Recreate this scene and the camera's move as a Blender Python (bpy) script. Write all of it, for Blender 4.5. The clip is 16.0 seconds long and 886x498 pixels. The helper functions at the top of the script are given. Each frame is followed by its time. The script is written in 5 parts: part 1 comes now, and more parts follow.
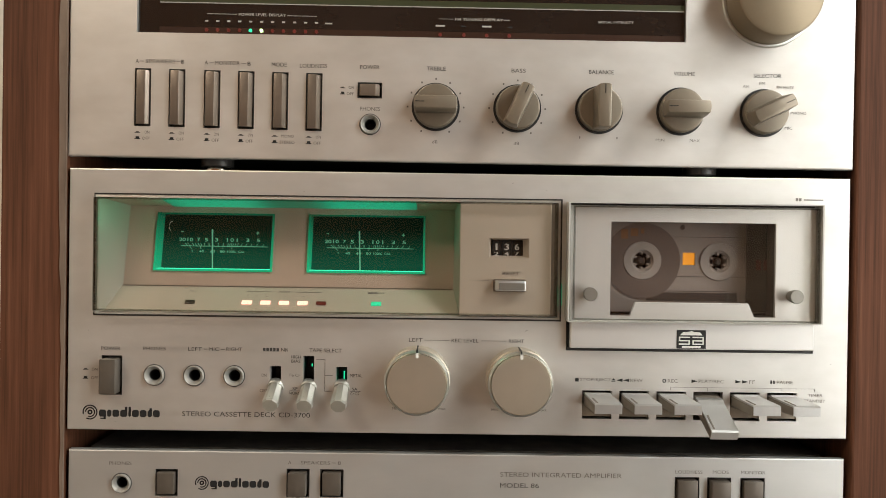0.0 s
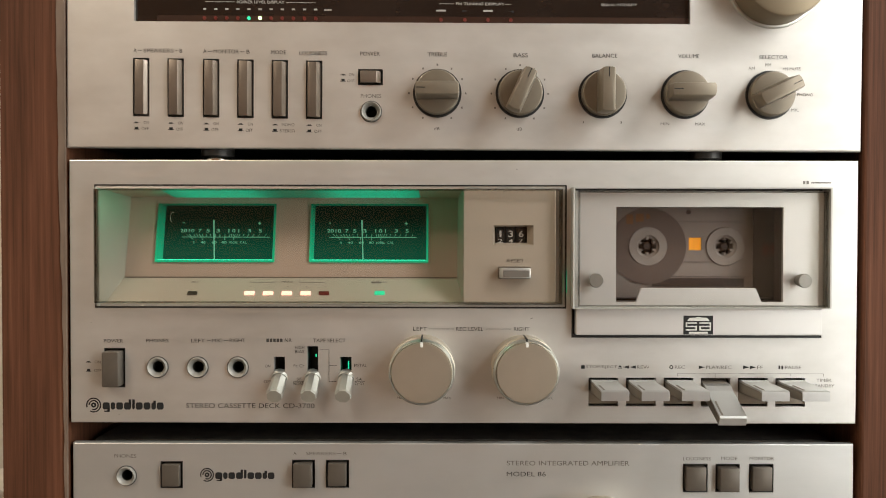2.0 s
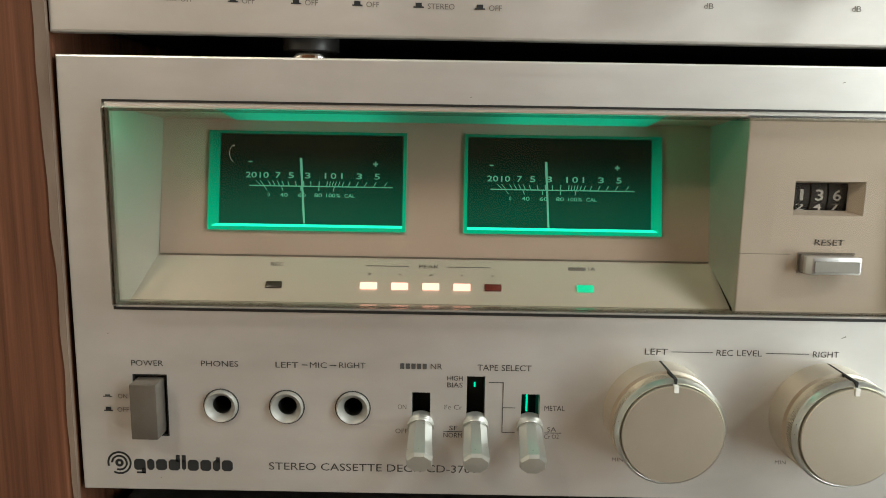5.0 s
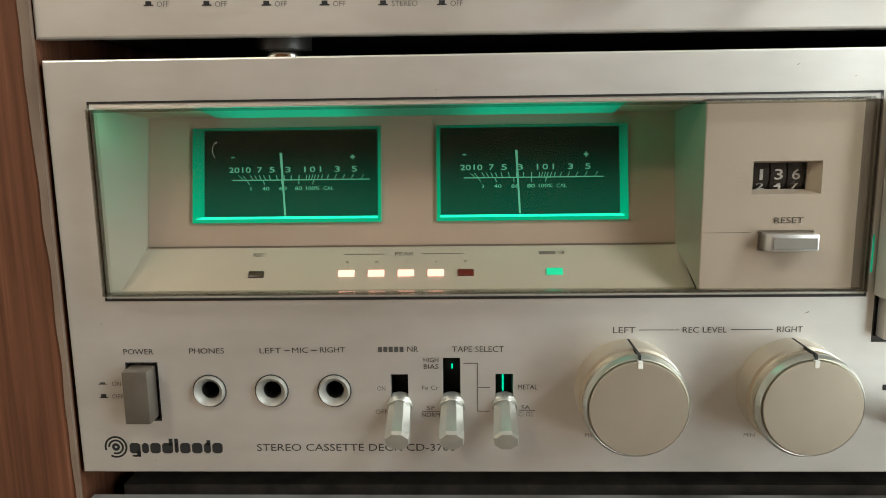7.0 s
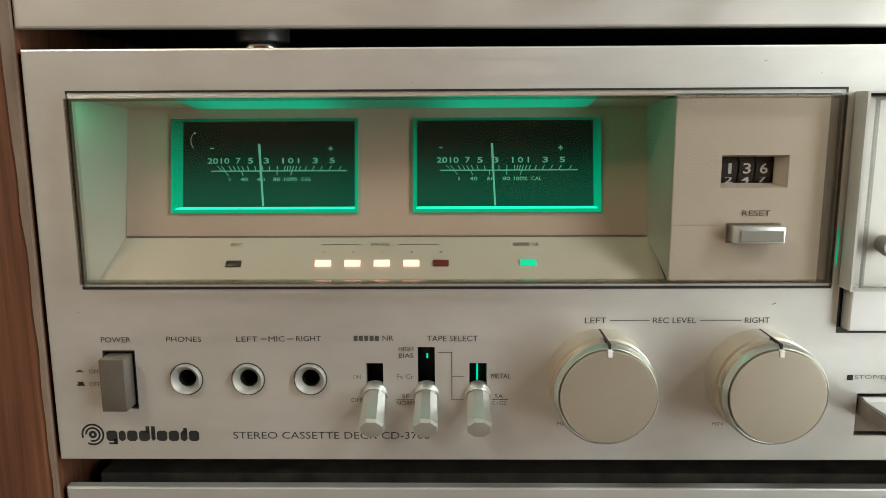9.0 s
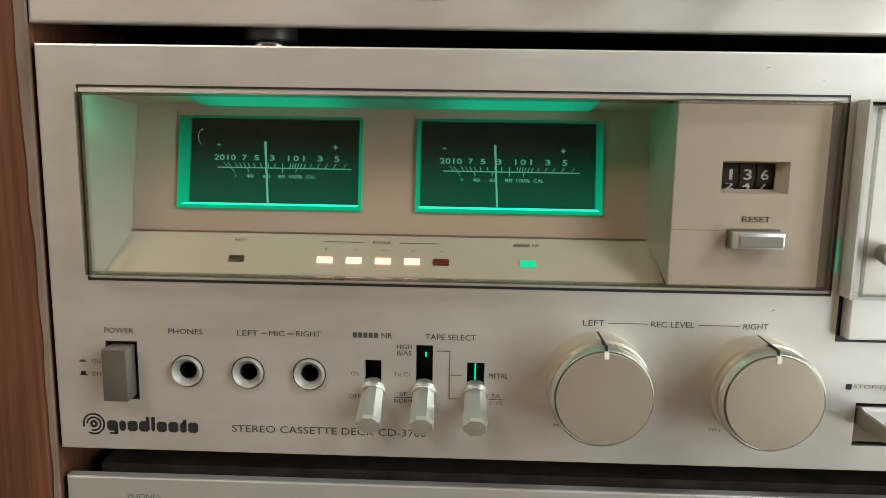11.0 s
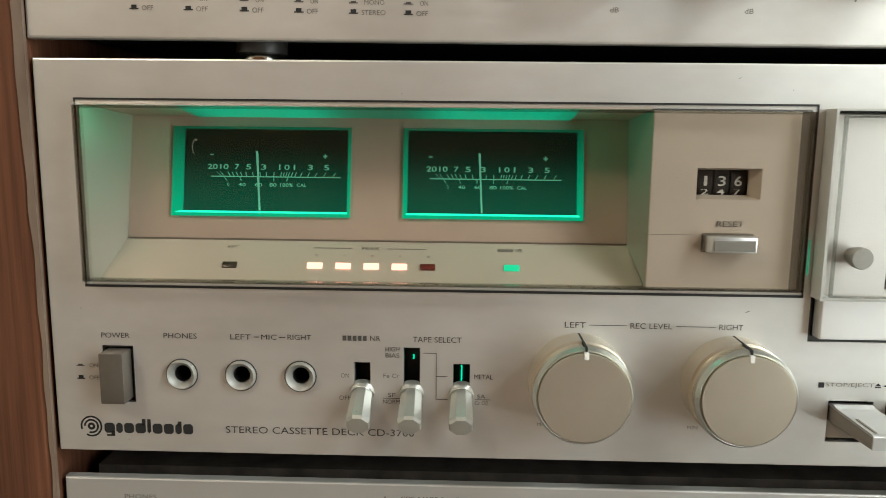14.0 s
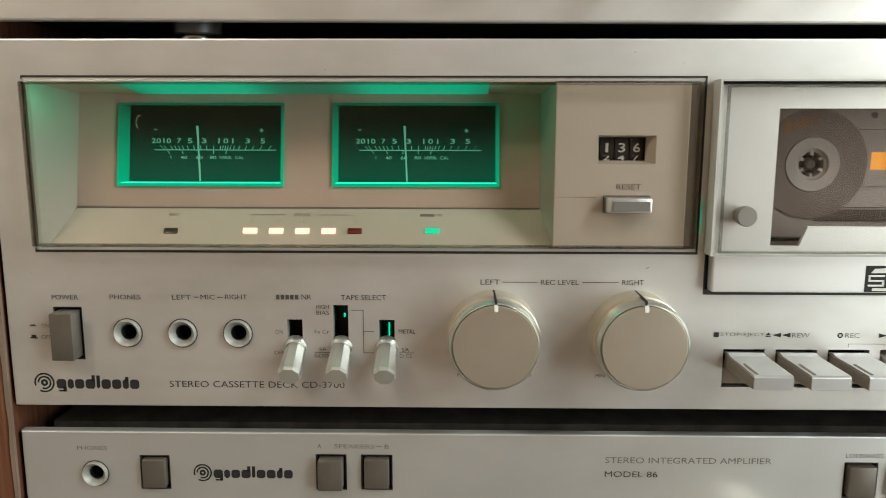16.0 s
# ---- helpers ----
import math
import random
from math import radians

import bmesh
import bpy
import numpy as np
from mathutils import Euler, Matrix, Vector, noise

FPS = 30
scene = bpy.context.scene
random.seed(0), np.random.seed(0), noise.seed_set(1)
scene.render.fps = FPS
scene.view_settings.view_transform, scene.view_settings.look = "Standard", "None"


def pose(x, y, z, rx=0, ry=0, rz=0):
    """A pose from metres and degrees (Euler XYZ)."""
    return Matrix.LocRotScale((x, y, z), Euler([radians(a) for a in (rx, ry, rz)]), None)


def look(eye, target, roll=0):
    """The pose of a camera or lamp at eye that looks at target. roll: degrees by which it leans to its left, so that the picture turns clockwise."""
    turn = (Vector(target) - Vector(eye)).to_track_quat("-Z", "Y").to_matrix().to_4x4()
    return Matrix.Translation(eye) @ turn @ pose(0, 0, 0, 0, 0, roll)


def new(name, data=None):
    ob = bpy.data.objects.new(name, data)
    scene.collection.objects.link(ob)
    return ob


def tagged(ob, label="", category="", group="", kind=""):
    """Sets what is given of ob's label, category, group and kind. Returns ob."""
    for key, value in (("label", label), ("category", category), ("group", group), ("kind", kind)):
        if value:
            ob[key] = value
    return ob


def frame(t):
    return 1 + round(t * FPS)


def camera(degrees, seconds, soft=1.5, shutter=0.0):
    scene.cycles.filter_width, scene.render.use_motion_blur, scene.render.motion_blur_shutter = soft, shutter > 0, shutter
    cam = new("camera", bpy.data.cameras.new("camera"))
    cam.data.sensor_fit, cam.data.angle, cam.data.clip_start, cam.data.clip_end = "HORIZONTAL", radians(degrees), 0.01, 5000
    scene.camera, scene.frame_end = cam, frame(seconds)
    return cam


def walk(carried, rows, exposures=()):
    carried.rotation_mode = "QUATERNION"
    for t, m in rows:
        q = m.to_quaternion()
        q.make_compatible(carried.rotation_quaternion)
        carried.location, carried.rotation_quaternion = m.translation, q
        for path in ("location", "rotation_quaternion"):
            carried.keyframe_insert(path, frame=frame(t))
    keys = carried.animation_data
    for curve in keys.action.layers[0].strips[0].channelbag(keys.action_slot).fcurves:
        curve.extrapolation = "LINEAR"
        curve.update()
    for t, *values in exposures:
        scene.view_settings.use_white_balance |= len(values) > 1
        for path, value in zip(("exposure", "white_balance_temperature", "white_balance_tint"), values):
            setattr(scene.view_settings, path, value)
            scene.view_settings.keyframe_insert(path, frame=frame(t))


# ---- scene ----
cam = camera(61.2, 16.0, soft=0.85, shutter=0.4)
PATH = [
    (0, (-0.011, -0.422, 1.007), (-0.004, 1.578, 0.995), 0.8),
    (0.5, (-0.009, -0.422, 1.008), (-0.016, 1.578, 0.992), 0.7),
    (1, (-0.009, -0.423, 1.01), (-0.037, 1.576, 0.984), 0.4),
    (1.5, (-0.008, -0.423, 1.006), (-0.029, 1.577, 0.987), 0.4),
    (2, (-0.011, -0.418, 1.005), (-0.013, 1.582, 0.97), 0.1),
    (2.5, (-0.037, -0.38, 1.018), (0.076, 1.609, 0.842), 0.8),
    (3, (-0.072, -0.318, 1.029), (-0.064, 1.676, 0.877), 1.1),
    (3.5, (-0.097, -0.247, 1.035), (-0.068, 1.741, 0.824), 1.3),
    (4, (-0.1, -0.239, 1.03), (-0.079, 1.739, 0.739), 1.5),
    (6.5, (-0.082, -0.252, 1.027), (-0.14, 1.717, 0.683), -0.5),
    (7, (-0.079, -0.253, 1.027), (-0.139, 1.716, 0.678), -0.8),
    (7.5, (-0.077, -0.253, 1.027), (-0.138, 1.713, 0.665), -0.9),
    (8, (-0.076, -0.253, 1.026), (-0.1, 1.716, 0.674), -0.2),
    (8.5, (-0.075, -0.255, 1.025), (-0.103, 1.714, 0.675), -0.3),
    (11, (-0.07, -0.26, 1.021), (-0.132, 1.713, 0.698), 0.9),
    (11.5, (-0.068, -0.259, 1.019), (-0.131, 1.716, 0.709), 2.3),
    (12, (-0.071, -0.259, 1.018), (-0.11, 1.716, 0.71), 3.5),
    (12.5, (-0.072, -0.262, 1.016), (-0.119, 1.715, 0.714), 4.1),
    (13, (-0.072, -0.263, 1.018), (-0.103, 1.712, 0.704), 4.9),
    (13.5, (-0.072, -0.264, 1.019), (-0.112, 1.71, 0.698), 4.0),
    (14, (-0.066, -0.269, 1.023), (-0.118, 1.706, 0.711), 0.6),
    (14.5, (-0.06, -0.275, 1.018), (-0.099, 1.702, 0.719), 0.6),
    (15, (-0.055, -0.283, 1.019), (-0.107, 1.694, 0.722), -0.2),
    (15.5, (-0.05, -0.288, 1.016), (-0.075, 1.688, 0.708), -0.2),
    (16, (-0.039, -0.293, 1.015), (-0.066, 1.68, 0.687), 0.1),
]
# seconds, stops, kelvin, tint
EXPOSURES = [(0.0, -0.14, 7000, 10), (2.9, -0.17, 7000, 10), (3.5, -0.26, 6620, 4.0), (4.6, -0.06, 6600, 3.5), (16.0, -0.05, 6600, 3.5)]
walk(cam, [(t, look(eye, target, roll)) for t, eye, target, roll in PATH], EXPOSURES)

# ---- world and light ----
world = bpy.data.worlds.new("world")
scene.world = world
world.use_nodes = True
wn = world.node_tree.nodes
sky = wn.new("ShaderNodeTexSky")
sky.sky_type, sky.sun_disc, sky.sun_elevation, sky.sun_rotation = "NISHITA", False, radians(38), radians(140)
wn["Background"].inputs[1].default_value = 0.08
world.node_tree.links.new(sky.outputs[0], wn["Background"].inputs[0])


def area_lamp(name, eye, target, sx, sy, power, colour):
    data = bpy.data.lights.new(name, "AREA")
    data.shape, data.size, data.size_y, data.energy, data.color = "RECTANGLE", sx, sy, power, colour
    ob = new(name, data)
    ob.matrix_world = look(eye, target)
    return ob


# daylight through the tall window opening, and the brighter sky in its upper pane, from which the shadows point away
area_lamp("window_daylight", (1.06, -0.80, 1.12), (0.1, -0.1, 0.98), 0.60, 1.25, 17, (0.91, 0.965, 1.0))
area_lamp("upper_window_daylight", (1.06, -0.66, 2.02), (0.1, -0.05, 1.0), 0.30, 0.26, 15, (0.91, 0.965, 1.0))
# unseen warm lamp added to brighten the left of the faceplates
area_lamp("left_fill_light", (-1.10, -1.15, 2.33), (-1.10, -1.1, 0.0), 0.34, 0.34, 23, (1.0, 0.90, 0.78))


def recess_fill(eye, target):
    """An unseen green spot added to strengthen the diffuser's light on a recess side wall."""
    data = bpy.data.lights.new("recess_fill_light", "SPOT")
    data.energy, data.color, data.spot_size, data.spot_blend, data.shadow_soft_size = 0.014, (0.0, 1.0, 0.58), radians(130), 1.0, 0.003
    new("recess_fill_light", data).matrix_world = look(eye, target)


recess_fill((-0.1650, 0.0120, 1.0262), (-0.2050, 0.0020, 1.0080))
recess_fill((-0.0380, 0.0120, 1.0262), (0.0020, 0.0020, 1.0080))

# ---- helpers of this scene ----
WORLD = {}


def thing(name, x, y, z, label, category, group="", kind=""):
    ob = new(name)
    ob.empty_display_size = 0.02
    ob.location = (x, y, z)
    WORLD[ob.name] = Matrix.Translation((x, y, z))
    return tagged(ob, label, category, group, kind)


def part(name, bm, material, parent=None, label="", smooth=None):
    """Links a bmesh, given in world places, as one mesh under a thing or a part."""
    if smooth is not None:
        for f in bm.faces:
            f.smooth = True
        for e in bm.edges:
            if len(e.link_faces) == 2 and e.calc_face_angle(0) > radians(smooth):
                e.smooth = False
    lo = Vector([min(v.co[i] for v in bm.verts) for i in range(3)])
    hi = Vector([max(v.co[i] for v in bm.verts) for i in range(3)])
    mid = (lo + hi) / 2
    bmesh.ops.translate(bm, verts=bm.verts, vec=-mid)
    me = bpy.data.meshes.new(name)
    bm.to_mesh(me)
    bm.free()
    if material:
        me.materials.append(material)
    ob = new(name, me)
    return settle_under(ob, mid, parent, label)


def settle_under(ob, mid, parent, label):
    ob.location = mid
    WORLD[ob.name] = Matrix.Translation(mid)
    if parent:
        ob.parent = parent
        ob.matrix_parent_inverse = WORLD[parent.name].inverted()
    return tagged(ob, label)


def box(x0, x1, y0, y1, z0, z1, bevel=0.0, seg=2, bm=None):
    own = bmesh.new()
    bmesh.ops.create_cube(own, size=1)
    for v in own.verts:
        v.co = ((x0 + x1) / 2 + v.co.x * (x1 - x0), (y0 + y1) / 2 + v.co.y * (y1 - y0), (z0 + z1) / 2 + v.co.z * (z1 - z0))
    if bevel:
        bmesh.ops.bevel(own, geom=own.edges[:], offset=bevel, segments=seg, affect="EDGES", profile=0.5)
    return merged(bm, own)


def merged(bm, own):
    if bm is None:
        return own
    me = bpy.data.meshes.new("temp")
    own.to_mesh(me)
    own.free()
    bm.from_mesh(me)
    bpy.data.meshes.remove(me)
    return bm


def prism(points, axis, a, b, bevel=0.0, bm=None):
    """Extrudes a polygon along an axis. 'x': points are (y, z); 'y': points are (x, z); 'z': points are (x, y)."""
    own = bmesh.new()
    rings = []
    for d in (a, b):
        rings.append([own.verts.new((d, p, q) if axis == "x" else (p, d, q) if axis == "y" else (p, q, d)) for p, q in points])
    n = len(points)
    own.faces.new(rings[0])
    own.faces.new(rings[1])
    for i in range(n):
        own.faces.new((rings[0][i], rings[0][(i + 1) % n], rings[1][(i + 1) % n], rings[1][i]))
    bmesh.ops.recalc_face_normals(own, faces=own.faces)
    if bevel:
        bmesh.ops.bevel(own, geom=own.edges[:], offset=bevel, segments=2, affect="EDGES", profile=0.5)
    return merged(bm, own)


def lathe(profile, x, z, n=48, bm=None, wave=0.0, waves=0):
    """Turns a profile of (radius, y) round the axis through (x, z) that points at the viewer."""
    own = bmesh.new()
    rings = []
    for r, y in profile:
        ring = []
        for i in range(n):
            a = 2 * math.pi * i / n
            ring.append(own.verts.new((x + r * math.cos(a), y, z + r * math.sin(a))))
        rings.append(ring)
    for r0, r1 in zip(rings, rings[1:]):
        for i in range(n):
            own.faces.new((r0[i], r0[(i + 1) % n], r1[(i + 1) % n], r1[i]))
    if profile[0][0] > 1e-5:
        own.faces.new(rings[0])
    if profile[-1][0] > 1e-5:
        own.faces.new(rings[-1])
    bmesh.ops.remove_doubles(own, verts=own.verts, dist=1e-7)
    bmesh.ops.recalc_face_normals(own, faces=own.faces)
    return merged(bm, own)


def tube(profile, x, z, n=48):
    """Like lathe, with the ends left open and the profile closed on itself."""
    own = bmesh.new()
    rings = [[own.verts.new((x + r * math.cos(2 * math.pi * i / n), y, z + r * math.sin(2 * math.pi * i / n))) for i in range(n)] for r, y in profile]
    for k in range(len(rings)):
        r0, r1 = rings[k], rings[(k + 1) % len(rings)]
        for i in range(n):
            own.faces.new((r0[i], r0[(i + 1) % n], r1[(i + 1) % n], r1[i]))
    bmesh.ops.recalc_face_normals(own, faces=own.faces)
    return own


def plate(x0, x1, z0, z1, y0, y1, holes=(), bevel=0.0):
    """A sheet with rectangular holes (x0, x1, z0, z1) right through it; y0 is the front."""
    xs = sorted({round(v, 6) for h in holes for v in h[:2]} | {x0, x1})
    zs = sorted({round(v, 6) for h in holes for v in h[2:]} | {z0, z1})
    bm = bmesh.new()
    grid = {}

    def vert(i, j, y):
        if (i, j, y) not in grid:
            grid[i, j, y] = bm.verts.new((xs[i], y, zs[j]))
        return grid[i, j, y]

    def solid(i, j):
        if not (0 <= i < len(xs) - 1 and 0 <= j < len(zs) - 1):
            return False
        cx, cz = (xs[i] + xs[i + 1]) / 2, (zs[j] + zs[j + 1]) / 2
        return not any(h[0] < cx < h[1] and h[2] < cz < h[3] for h in holes)

    for i in range(len(xs) - 1):
        for j in range(len(zs) - 1):
            if not solid(i, j):
                continue
            for y in (y0, y1):
                bm.faces.new((vert(i, j, y), vert(i + 1, j, y), vert(i + 1, j + 1, y), vert(i, j + 1, y)))
            for (a, b), (di, dj) in ((((0, 0), (1, 0)), (0, -1)), (((0, 1), (1, 1)), (0, 1)), (((0, 0), (0, 1)), (-1, 0)), (((1, 0), (1, 1)), (1, 0))):
                if not solid(i + di, j + dj):
                    bm.faces.new((vert(i + a[0], j + a[1], y0), vert(i + b[0], j + b[1], y0), vert(i + b[0], j + b[1], y1), vert(i + a[0], j + a[1], y1)))
    bmesh.ops.recalc_face_normals(bm, faces=bm.faces)
    if bevel:
        rim = [e for e in bm.edges if all(abs(v.co.y - y0) < 1e-7 for v in e.verts)
               and (all(abs(v.co.x - x0) < 1e-6 for v in e.verts) or all(abs(v.co.x - x1) < 1e-6 for v in e.verts)
                    or all(abs(v.co.z - z0) < 1e-6 for v in e.verts) or all(abs(v.co.z - z1) < 1e-6 for v in e.verts))]
        bmesh.ops.bevel(bm, geom=rim, offset=bevel, segments=2, affect="EDGES", profile=0.5, clamp_overlap=False)
    return bm


def ring_frame(outer, inner, y0, y1, bm=None):
    """A rectangular frame whose inner and outer edge may lie at two depths: outer at y0, inner at y1, with a back."""
    own = bmesh.new()
    ox0, ox1, oz0, oz1 = outer
    ix0, ix1, iz0, iz1 = inner
    o = [(ox0, oz0), (ox1, oz0), (ox1, oz1), (ox0, oz1)]
    i = [(ix0, iz0), (ix1, iz0), (ix1, iz1), (ix0, iz1)]
    vo = [own.verts.new((x, y0, z)) for x, z in o]
    vi = [own.verts.new((x, y1, z)) for x, z in i]
    vb = [own.verts.new((x, max(y0, y1) + 0.0008, z)) for x, z in i]
    vc = [own.verts.new((x, max(y0, y1) + 0.0008, z)) for x, z in o]
    for k in range(4):
        m = (k + 1) % 4
        own.faces.new((vo[k], vo[m], vi[m], vi[k]))
        own.faces.new((vi[k], vi[m], vb[m], vb[k]))
        own.faces.new((vb[k], vb[m], vc[m], vc[k]))
        own.faces.new((vc[k], vc[m], vo[m], vo[k]))
    bmesh.ops.recalc_face_normals(own, faces=own.faces)
    return merged(bm, own)


TEXTS = []


def text(body, x0, x1, z, height, y, material, parent, bold=0.0):
    """Lettering from x0 to x1, with its middle at z and capitals of that height, on the plane y. Turned into meshes at the end."""
    TEXTS.append((body, x0, x1, z, height, y, material, parent, bold))


def bars(rects, y, bm=None):
    bm = bm or bmesh.new()
    for x0, x1, z0, z1 in rects:
        box(x0, x1, y - 0.00012, y, z0, z1, bm=bm)
    return bm


# ---- materials ----
def material(name):
    m = bpy.data.materials.new(name)
    m.use_nodes = True
    return m, m.node_tree.nodes, m.node_tree.links, m.node_tree.nodes["Principled BSDF"]


def noise_node(nodes, links, scale, detail=4.0, stretch=(1, 1, 1), rough=0.55):
    co = nodes.new("ShaderNodeTexCoord")
    mp = nodes.new("ShaderNodeMapping")
    mp.inputs["Scale"].default_value = stretch
    nz = nodes.new("ShaderNodeTexNoise")
    nz.inputs["Scale"].default_value, nz.inputs["Detail"].default_value, nz.inputs["Roughness"].default_value = scale, detail, rough
    links.new(co.outputs["Object"], mp.inputs[0])
    links.new(mp.outputs[0], nz.inputs["Vector"])
    return nz


def ramp(nodes, links, source, stops):
    r = nodes.new("ShaderNodeValToRGB")
    while len(r.color_ramp.elements) < len(stops):
        r.color_ramp.elements.new(0.5)
    for e, (p, c) in zip(r.color_ramp.elements, stops):
        e.position, e.color = p, (*c, 1)
    links.new(source, r.inputs[0])
    return r


def surface(name, dark, light, rough, metal=0.0, scale=30.0, stretch=(1, 1, 1), bump=0.0, fine=400.0, fine_stretch=(1, 1, 1), rough_spread=0.06, coat=0.0, lo=0.3, hi=0.7):
    """A material whose colour wanders between two tones and whose fine grain gives relief and gloss."""
    m, n, l, p = material(name)
    big = noise_node(n, l, scale, 5, stretch)
    r = ramp(n, l, big.outputs[0], ((lo, dark), (hi, light)))
    l.new(r.outputs[0], p.inputs["Base Color"])
    p.inputs["Metallic"].default_value = metal
    small = noise_node(n, l, fine, 3, fine_stretch)
    mr = n.new("ShaderNodeMapRange")
    mr.inputs[3].default_value, mr.inputs[4].default_value = rough - rough_spread, rough + rough_spread
    l.new(small.outputs[0], mr.inputs[0])
    l.new(mr.outputs[0], p.inputs["Roughness"])
    p.inputs["Coat Weight"].default_value = coat
    if bump:
        b = n.new("ShaderNodeBump")
        b.inputs["Strength"].default_value, b.inputs["Distance"].default_value = bump, 0.0002
        l.new(small.outputs[0], b.inputs["Height"])
        l.new(b.outputs[0], p.inputs["Normal"])
    return m


def glow(name, colour, strength, base=(0.02, 0.02, 0.02), rough=0.3):
    m, n, l, p = material(name)
    p.inputs["Base Color"].default_value = (*base, 1)
    p.inputs["Roughness"].default_value = rough
    p.inputs["Emission Color"].default_value = (*colour, 1)
    p.inputs["Emission Strength"].default_value = strength
    return m


def clear(name, tint, gloss_rough=0.03):
    """Thin clear plastic: lets light straight through, with a sheen that grows at a slant."""
    m, n, l, p = material(name)
    n.remove(p)
    tr = n.new("ShaderNodeBsdfTransparent")
    tr.inputs[0].default_value = (*tint, 1)
    gl = n.new("ShaderNodeBsdfGlossy")
    gl.inputs["Roughness"].default_value = gloss_rough
    lw, pw, sc = n.new("ShaderNodeLayerWeight"), n.new("ShaderNodeMath"), n.new("ShaderNodeMapRange")
    lw.inputs[0].default_value = 0.5
    pw.operation = "POWER"
    pw.inputs[1].default_value = 5.0
    sc.inputs[3].default_value, sc.inputs[4].default_value = 0.030, 0.9
    mx = n.new("ShaderNodeMixShader")
    l.new(lw.outputs["Facing"], pw.inputs[0])
    l.new(pw.outputs[0], sc.inputs[0])
    l.new(sc.outputs[0], mx.inputs[0])
    l.new(tr.outputs[0], mx.inputs[1])
    l.new(gl.outputs[0], mx.inputs[2])
    l.new(mx.outputs[0], n["Material Output"].inputs[0])
    return m


BRUSH = (9, 1, 1100)
# wide tone spread of deck and tuner stands in for blotchy reflections
alu_deck = surface("brushed_silver_deck", (0.54, 0.53, 0.50), (0.69, 0.68, 0.655), 0.43, 0.75, 14, (1, 1, 2), 0.07, 1, BRUSH)
alu_tuner = surface("brushed_silver_tuner", (0.54, 0.515, 0.475), (0.70, 0.685, 0.655), 0.43, 0.75, 14, (1, 1, 2), 0.07, 1, BRUSH)
alu_amp = surface("brushed_silver_amp", (0.53, 0.535, 0.52), (0.61, 0.61, 0.595), 0.43, 0.75, 14, (1, 1, 2), 0.12, 1, BRUSH)
alu_knob = surface("satin_silver_knob", (0.50, 0.455, 0.37), (0.56, 0.51, 0.42), 0.36, 0.78, 40, (1, 1, 1), 0.06, 900)
alu_lever = surface("satin_silver_lever", (0.50, 0.505, 0.475), (0.56, 0.565, 0.53), 0.30, 0.85, 60, (1, 1, 1), 0.04, 900)
alu_key = surface("silver_key_top", (0.50, 0.505, 0.495), (0.56, 0.565, 0.555), 0.33, 0.8, 50, (1, 1, 1), 0.0, 900, rough_spread=0.03)
socket_silver = surface("matte_socket_silver", (0.25, 0.24, 0.215), (0.33, 0.32, 0.29), 0.5, 0.4, 90, (1, 1, 1), 0.1, 1500)
reset_silver = surface("reset_button_silver", (0.25, 0.24, 0.215), (0.30, 0.29, 0.262), 0.35, 0.7, 80, (1, 1, 1), 0.05, 1500)
foot_grey = surface("black_foot_rubber", (0.020, 0.019, 0.018), (0.045, 0.043, 0.040), 0.40, 0.0, 60, (1, 1, 1), 0.05, 900)
chrome = surface("chrome", (0.72, 0.70, 0.66), (0.78, 0.76, 0.72), 0.12, 1.0, 60, (1, 1, 1), 0.0, 500, rough_spread=0.04)
knob_bronze = surface("champagne_knob", (0.175, 0.148, 0.110), (0.22, 0.185, 0.140), 0.40, 0.45, 60, (1, 1, 1), 0.05, 900)
knob_gold = surface("champagne_tuning_knob", (0.215, 0.168, 0.110), (0.25, 0.20, 0.135), 0.45, 0.6, 30, (1, 1, 1), 0.05, 900)
button_brown = surface("brown_grey_button", (0.145, 0.115, 0.088), (0.19, 0.15, 0.118), 0.36, 0.5, 60, (1, 1, 1), 0.05, 900)
button_grey = surface("grey_button", (0.088, 0.074, 0.060), (0.125, 0.106, 0.087), 0.45, 0.4, 60, (1, 1, 1), 0.06, 900)
plastic_beige = surface("beige_recess_plastic", (0.42, 0.325, 0.265), (0.47, 0.37, 0.305), 0.55, 0.0, 25, (1, 1, 1), 0.05, 1500)
plastic_pale = surface("pale_recess_side", (0.41, 0.40, 0.355), (0.46, 0.45, 0.40), 0.42, 0.5, 25, (1, 1, 1), 0.05, 1500)
plastic_silver = surface("silver_paint_plastic", (0.53, 0.475, 0.405), (0.59, 0.53, 0.455), 0.45, 0.35, 25, (1, 1, 1), 0.05, 1500)
door_silver = surface("silver_door", (0.62, 0.61, 0.59), (0.68, 0.67, 0.65), 0.40, 0.7, 20, (1, 1, 1), 0.06, 1, BRUSH)
black_gap = surface("black_plastic", (0.006, 0.006, 0.006), (0.012, 0.011, 0.010), 0.5, 0.0, 50, (1, 1, 1), 0.0, 800)
dusty_lid = surface("dusty_black_lid", (0.034, 0.029, 0.024), (0.10, 0.086, 0.072), 0.7, 0.0, 90, (1, 1, 1), 0.35, 2500)
black_sheet = surface("black_painted_sheet_metal", (0.010, 0.009, 0.009), (0.022, 0.020, 0.018), 0.55, 0.0, 60, (1, 1, 1), 0.35, 2500)
key_side = surface("grey_key_plastic", (0.17, 0.15, 0.125), (0.21, 0.185, 0.155), 0.5, 0.2, 60, (1, 1, 1), 0.05, 900)
slot_brown = surface("slot_inside", (0.13, 0.10, 0.07), (0.18, 0.14, 0.10), 0.55, 0.2, 60, (1, 1, 1), 0.0, 900)
